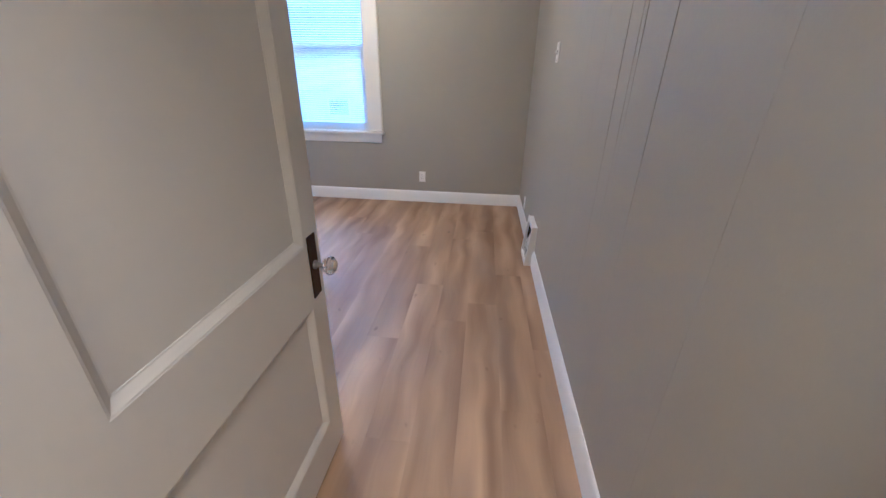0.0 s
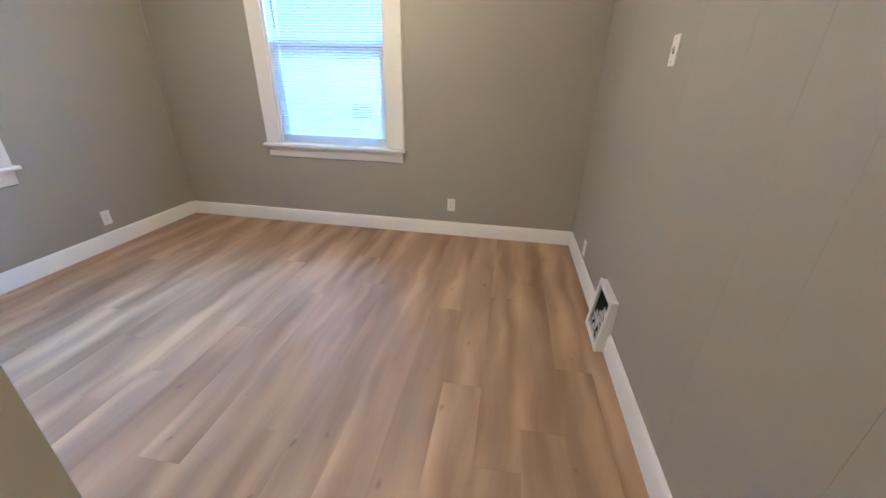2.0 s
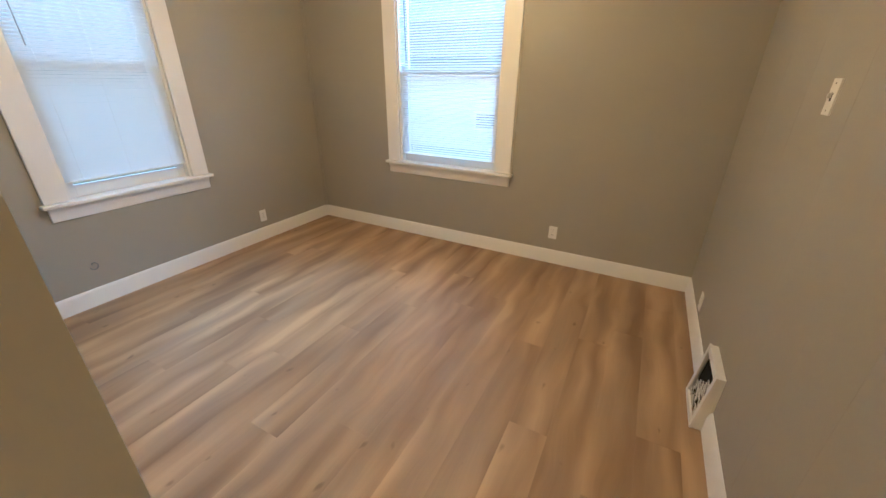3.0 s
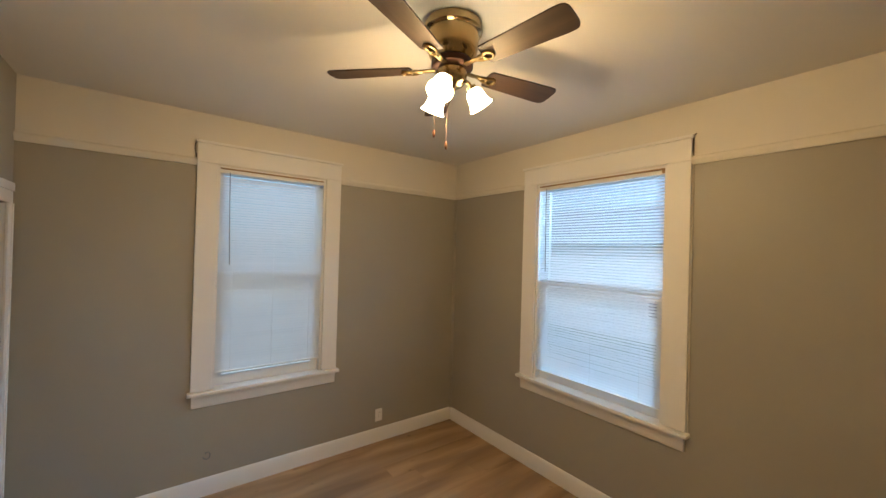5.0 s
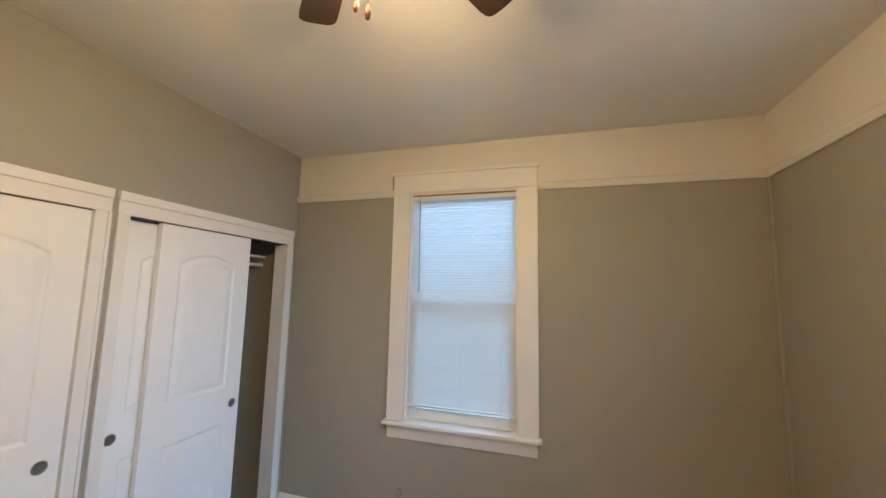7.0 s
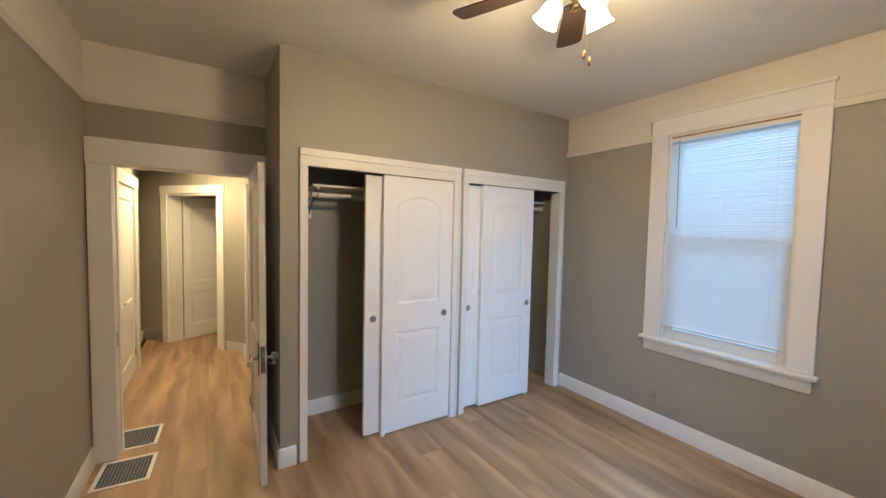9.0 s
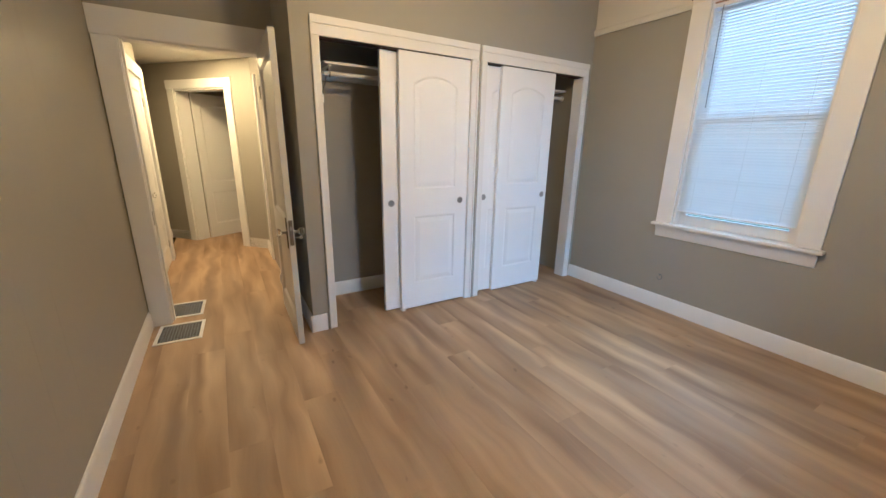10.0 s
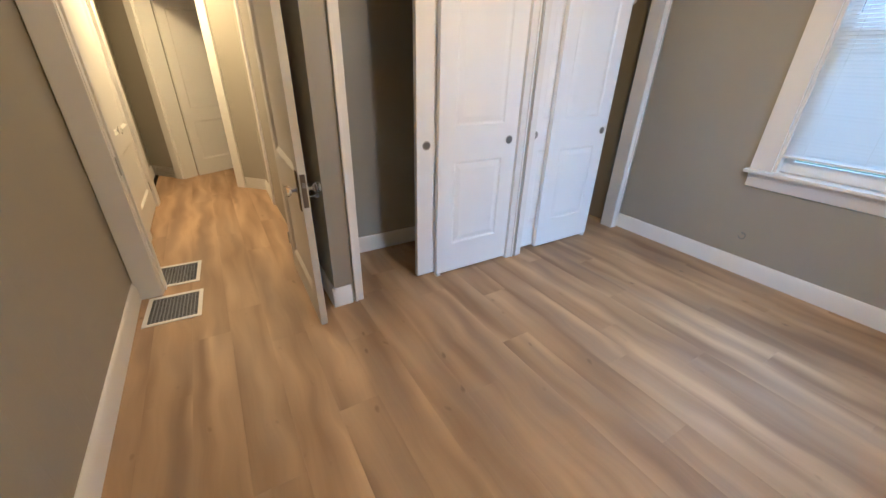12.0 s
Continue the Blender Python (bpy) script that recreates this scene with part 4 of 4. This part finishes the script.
# ---------------------------------------------------------------- hall
structure("wall_hall_east", boxes((HALL_E, HALL_E + 0.1, -1.68, DY - TH - 0.012, 0, HALL_C), (HALL_E + 0.09, HALL_E + 0.19, -3.10, -1.68, 0, HALL_C)), M_WALL, "grey painted hall wall", "wall")
structure("wall_hall_west", boxes((HALL_W - 0.1, HALL_W, -1.57, DY - TH - 0.003, 0, HALL_C)), M_WALL, "grey painted hall wall", "wall")
P0, P1 = Vector((0.83, -3.00)), Vector((-0.445, -1.572))
run = (P1 - P0).length
diag = pose(P0.x, P0.y, 0, 0, 0, math.degrees(math.atan2(P1.y - P0.y, P1.x - P0.x)))
# local x along the diagonal wall, y away from the bedroom
d0, d1, dtop = 0.680, 1.508, 1.990
dw = part("wall_hall_end", boxes((0, d0, -0.17, 0, 0, HALL_C), (d1, run + 0.1, -0.17, 0, 0, HALL_C), (d0, d1, -0.17, 0, dtop, HALL_C)), M_WALL)
dw.matrix_world = diag @ Matrix.Translation((0, 0.17, 0))
tagged(dw, "grey painted slanting wall at the hall's end", "wall", "", "structure")
hf = thing("door_frame_2", diag, "cream-white painted casing round the hall door", "door frame", "", "structure")
for a, b in ((d0 - 0.105, d0 - 0.002), (d1 + 0.002, d1 + 0.105)):
    part("side_casing", boxes((a, b, -0.022, -0.001, 0, dtop), bevel=0.003), M_TRIM, hf)
part("head_casing", boxes((d0 - 0.115, d1 + 0.115, -0.024, -0.001, dtop + 0.001, dtop + 0.105), bevel=0.003), M_TRIM, hf)
part("jamb", boxes((d0 - 0.0015, d0 + 0.020, -0.004, 0.175, 0, dtop)), M_TRIM, hf)
part("jamb", boxes((d1 - 0.020, d1 + 0.0015, -0.004, 0.175, 0, dtop)), M_TRIM, hf)
part("head_jamb", boxes((d0 + 0.020, d1 - 0.020, -0.004, 0.175, dtop - 0.02, dtop)), M_TRIM, hf)


def plain_door(name, m, w, label, swing_knob=True):
    root = thing(name, m, label, "door", "", "structure")
    bm = bmesh.new()
    leaf(bm, w, 1.962, 0.035, [rect_loop(0.09, w - 0.09, 0.79, 1.82), rect_loop(0.09, w - 0.09, 0.19, 0.65)], [(0.004, 0.003), (0.018, 0.011), (0.020, 0.012)])
    part("leaf", bm, M_TRIM, root)
    part("door_plate", boxes((w - 0.062, w - 0.022, 0.0002, 0.004, 0.72, 0.90), bevel=0.001), M_BRONZE, root)
    bm = bmesh.new()
    lathe(bm, [(0.010, 0.004), (0.009, 0.030), (0.026, 0.040), (0.027, 0.056), (0.014, 0.064)], 16, Matrix.Translation((w - 0.042, 0.0, 0.84)) @ Euler((radians(-90), 0, 0)).to_matrix().to_4x4())
    part("knob", bm, M_KNOB, root, "clear glass knob", True)
    for z in (0.2, 1.72):
        part("hinge", boxes((-0.006, 0.004, 0.0, 0.006, z - 0.045, z + 0.045), bevel=0.001), M_STEEL, root)
    return root


# ajar leaf beyond the slanting wall, hung on the side away from the bedroom wall
h0 = diag @ Vector((d0 + 0.024, 0.185, 0))
plain_door("door_2", pose(h0.x, h0.y, 0.006, 0, 0, 180 + 29), 0.76, "cream-white two-panel hall door standing ajar")
# closed door in the hall's east wall
plain_door("door_3", pose(HALL_E - 0.020, -0.66, 0.012, 0, 0, 90) @ pose(-0.83, 0.0, 0), 0.80, "cream-white two-panel door in the hall's side wall")
ef = thing("door_frame_3", pose(0, 0, 0), "cream-white casing round the hall's side door", "door frame", "", "structure")
for a, b in ((-1.66, -1.505), (-0.655, -0.52)):
    part("side_casing", boxes((HALL_E - 0.045, HALL_E - 0.0005, a, b, 0, 1.96), bevel=0.003), M_TRIM, ef)
part("head_casing", boxes((HALL_E - 0.047, HALL_E - 0.0005, -1.67, -0.51, 1.961, 2.08), bevel=0.003), M_TRIM, ef)
wf = thing("trim_hall_corner", pose(0, 0, 0), "cream-white casing edge at the hall's west side", "trim", "", "structure")
part("casing", boxes((HALL_W + 0.0005, HALL_W + 0.022, -1.13, -1.02, 0, 2.05), bevel=0.003), M_TRIM, wf)

bm = bmesh.new()
extrude(bm, BASE, (HALL_E + 0.09, -1.68, 0), (HALL_E + 0.09, -2.86, 0))
structure("baseboard_hall_east", bm, M_TRIM, "white moulded baseboard in the hall", "baseboard", True)
bm = bmesh.new()
q0, q1, q2, q3 = P0, diag @ Vector((d0 - 0.107, 0, 0)), diag @ Vector((d1 + 0.107, 0, 0)), P1
extrude(bm, BASE, (q1.x, q1.y, 0), (q0.x, q0.y, 0))
extrude(bm, BASE, (q3.x, q3.y, 0), (q2.x, q2.y, 0))
structure("baseboard_hall_end", bm, M_TRIM, "white moulded baseboard in the hall", "baseboard", True)
bm = bmesh.new()
extrude(bm, BASE, (HALL_W, -1.56, 0), (HALL_W, -1.132, 0))
structure("baseboard_hall_west", bm, M_TRIM, "white moulded baseboard in the hall", "baseboard", True)
# plain walls added round the room beyond the ajar door, to keep sky light out
structure("wall_far_blocker", boxes((-1.8, 1.3, -4.2, -4.1, 0, HALL_C), (-1.9, -1.8, -4.2, 0.28, 0, HALL_C), (1.2, 1.3, -4.1, -2.8, 0, HALL_C), (0.815, 1.3, -2.8, -2.7, 0, HALL_C), (-1.8, -0.62, 0.20, 0.28, 0, HALL_C)), M_WALL, "plain wall added past the hall to block sky light", "wall")

# ---------------------------------------------------------------- outdoors
structure("ground", boxes((-60, 60, -60, 60, -0.9, -0.7)), M_GRASS, "grass lawn outside the windows", "ground")
house = thing("neighbour_house", pose(-2.2, NY + 9.0, -0.7), "white sided house with a dark shingled roof across the yard", "house")
part("wall", boxes((-14, 12, 0, 6, 0, 2.92)), M_SIDING, house)
bm = bmesh.new()
a = [bm.verts.new(p) for p in ((-14.5, -0.5, 2.88), (12.5, -0.5, 2.88), (12.5, 3.0, 4.4), (-14.5, 3.0, 4.4), (12.5, 6.5, 2.88), (-14.5, 6.5, 2.88))]
bm.faces.new((a[0], a[1], a[2], a[3]))
bm.faces.new((a[3], a[2], a[4], a[5]))
bm.faces.new((a[0], a[3], a[5]))
bm.faces.new((a[1], a[4], a[2]))
bm.faces.new((a[0], a[5], a[4], a[1]))
part("roof", bm, M_ROOF, house, "dark asphalt shingle roof")
for x in (-2.6, 1.0, 1.9):
    win = part("window", boxes((x - 0.40, x + 0.40, -0.05, -0.001, 0.68, 1.28), bevel=0.01), M_TRIM, house)
    part("pane", boxes((x - 0.33, x + 0.33, -0.06, -0.051, 0.74, 1.22)), M_VENTGREY, win)

# ---------------------------------------------------------------- floor planks
PLANK_W = 0.181
rnd = random.Random(21)
plank_meshes = {}


def plank_mesh(length):
    key = round(length, 3)
    if key not in plank_meshes:
        bm = bmesh.new()
        w, l, c = PLANK_W / 2 - 0.0001, key / 2 - 0.0001, 0.0003
        lo = [bm.verts.new((x, y, -0.006)) for x, y in ((-w, -l), (w, -l), (w, l), (-w, l))]
        mid_ = [bm.verts.new((x, y, -c)) for x, y in ((-w, -l), (w, -l), (w, l), (-w, l))]
        top = [bm.verts.new((x, y, 0)) for x, y in ((-w + c, -l + c), (w - c, -l + c), (w - c, l - c), (-w + c, l - c))]
        for p, q in ((lo, mid_), (mid_, top)):
            for i in range(4):
                bm.faces.new((p[i], p[(i + 1) % 4], q[(i + 1) % 4], q[i]))
        bm.faces.new(top)
        finish(bm)
        me = bpy.data.meshes.new("plank")
        bm.to_mesh(me)
        bm.free()
        me.materials.append(M_PLANK)
        plank_meshes[key] = me
    return plank_meshes[key]


x = 0.66
row = 0
while x > WX - 0.05:
    xc = x - PLANK_W / 2
    y_end = NY
    y_start = -4.1 if xc > -0.75 else 0.30
    y = y_end
    length = (1.22, 0.42, 0.82, 1.02, 0.62)[row % 5]
    while y > y_start + 0.01:
        length = min(length, y - y_start)
        ob = new("plank", plank_mesh(length))
        ob.parent = FLOOR
        ob.location = (xc, y - length / 2, 0)
        y -= length
        length = 1.22
    x -= PLANK_W
    row += 1
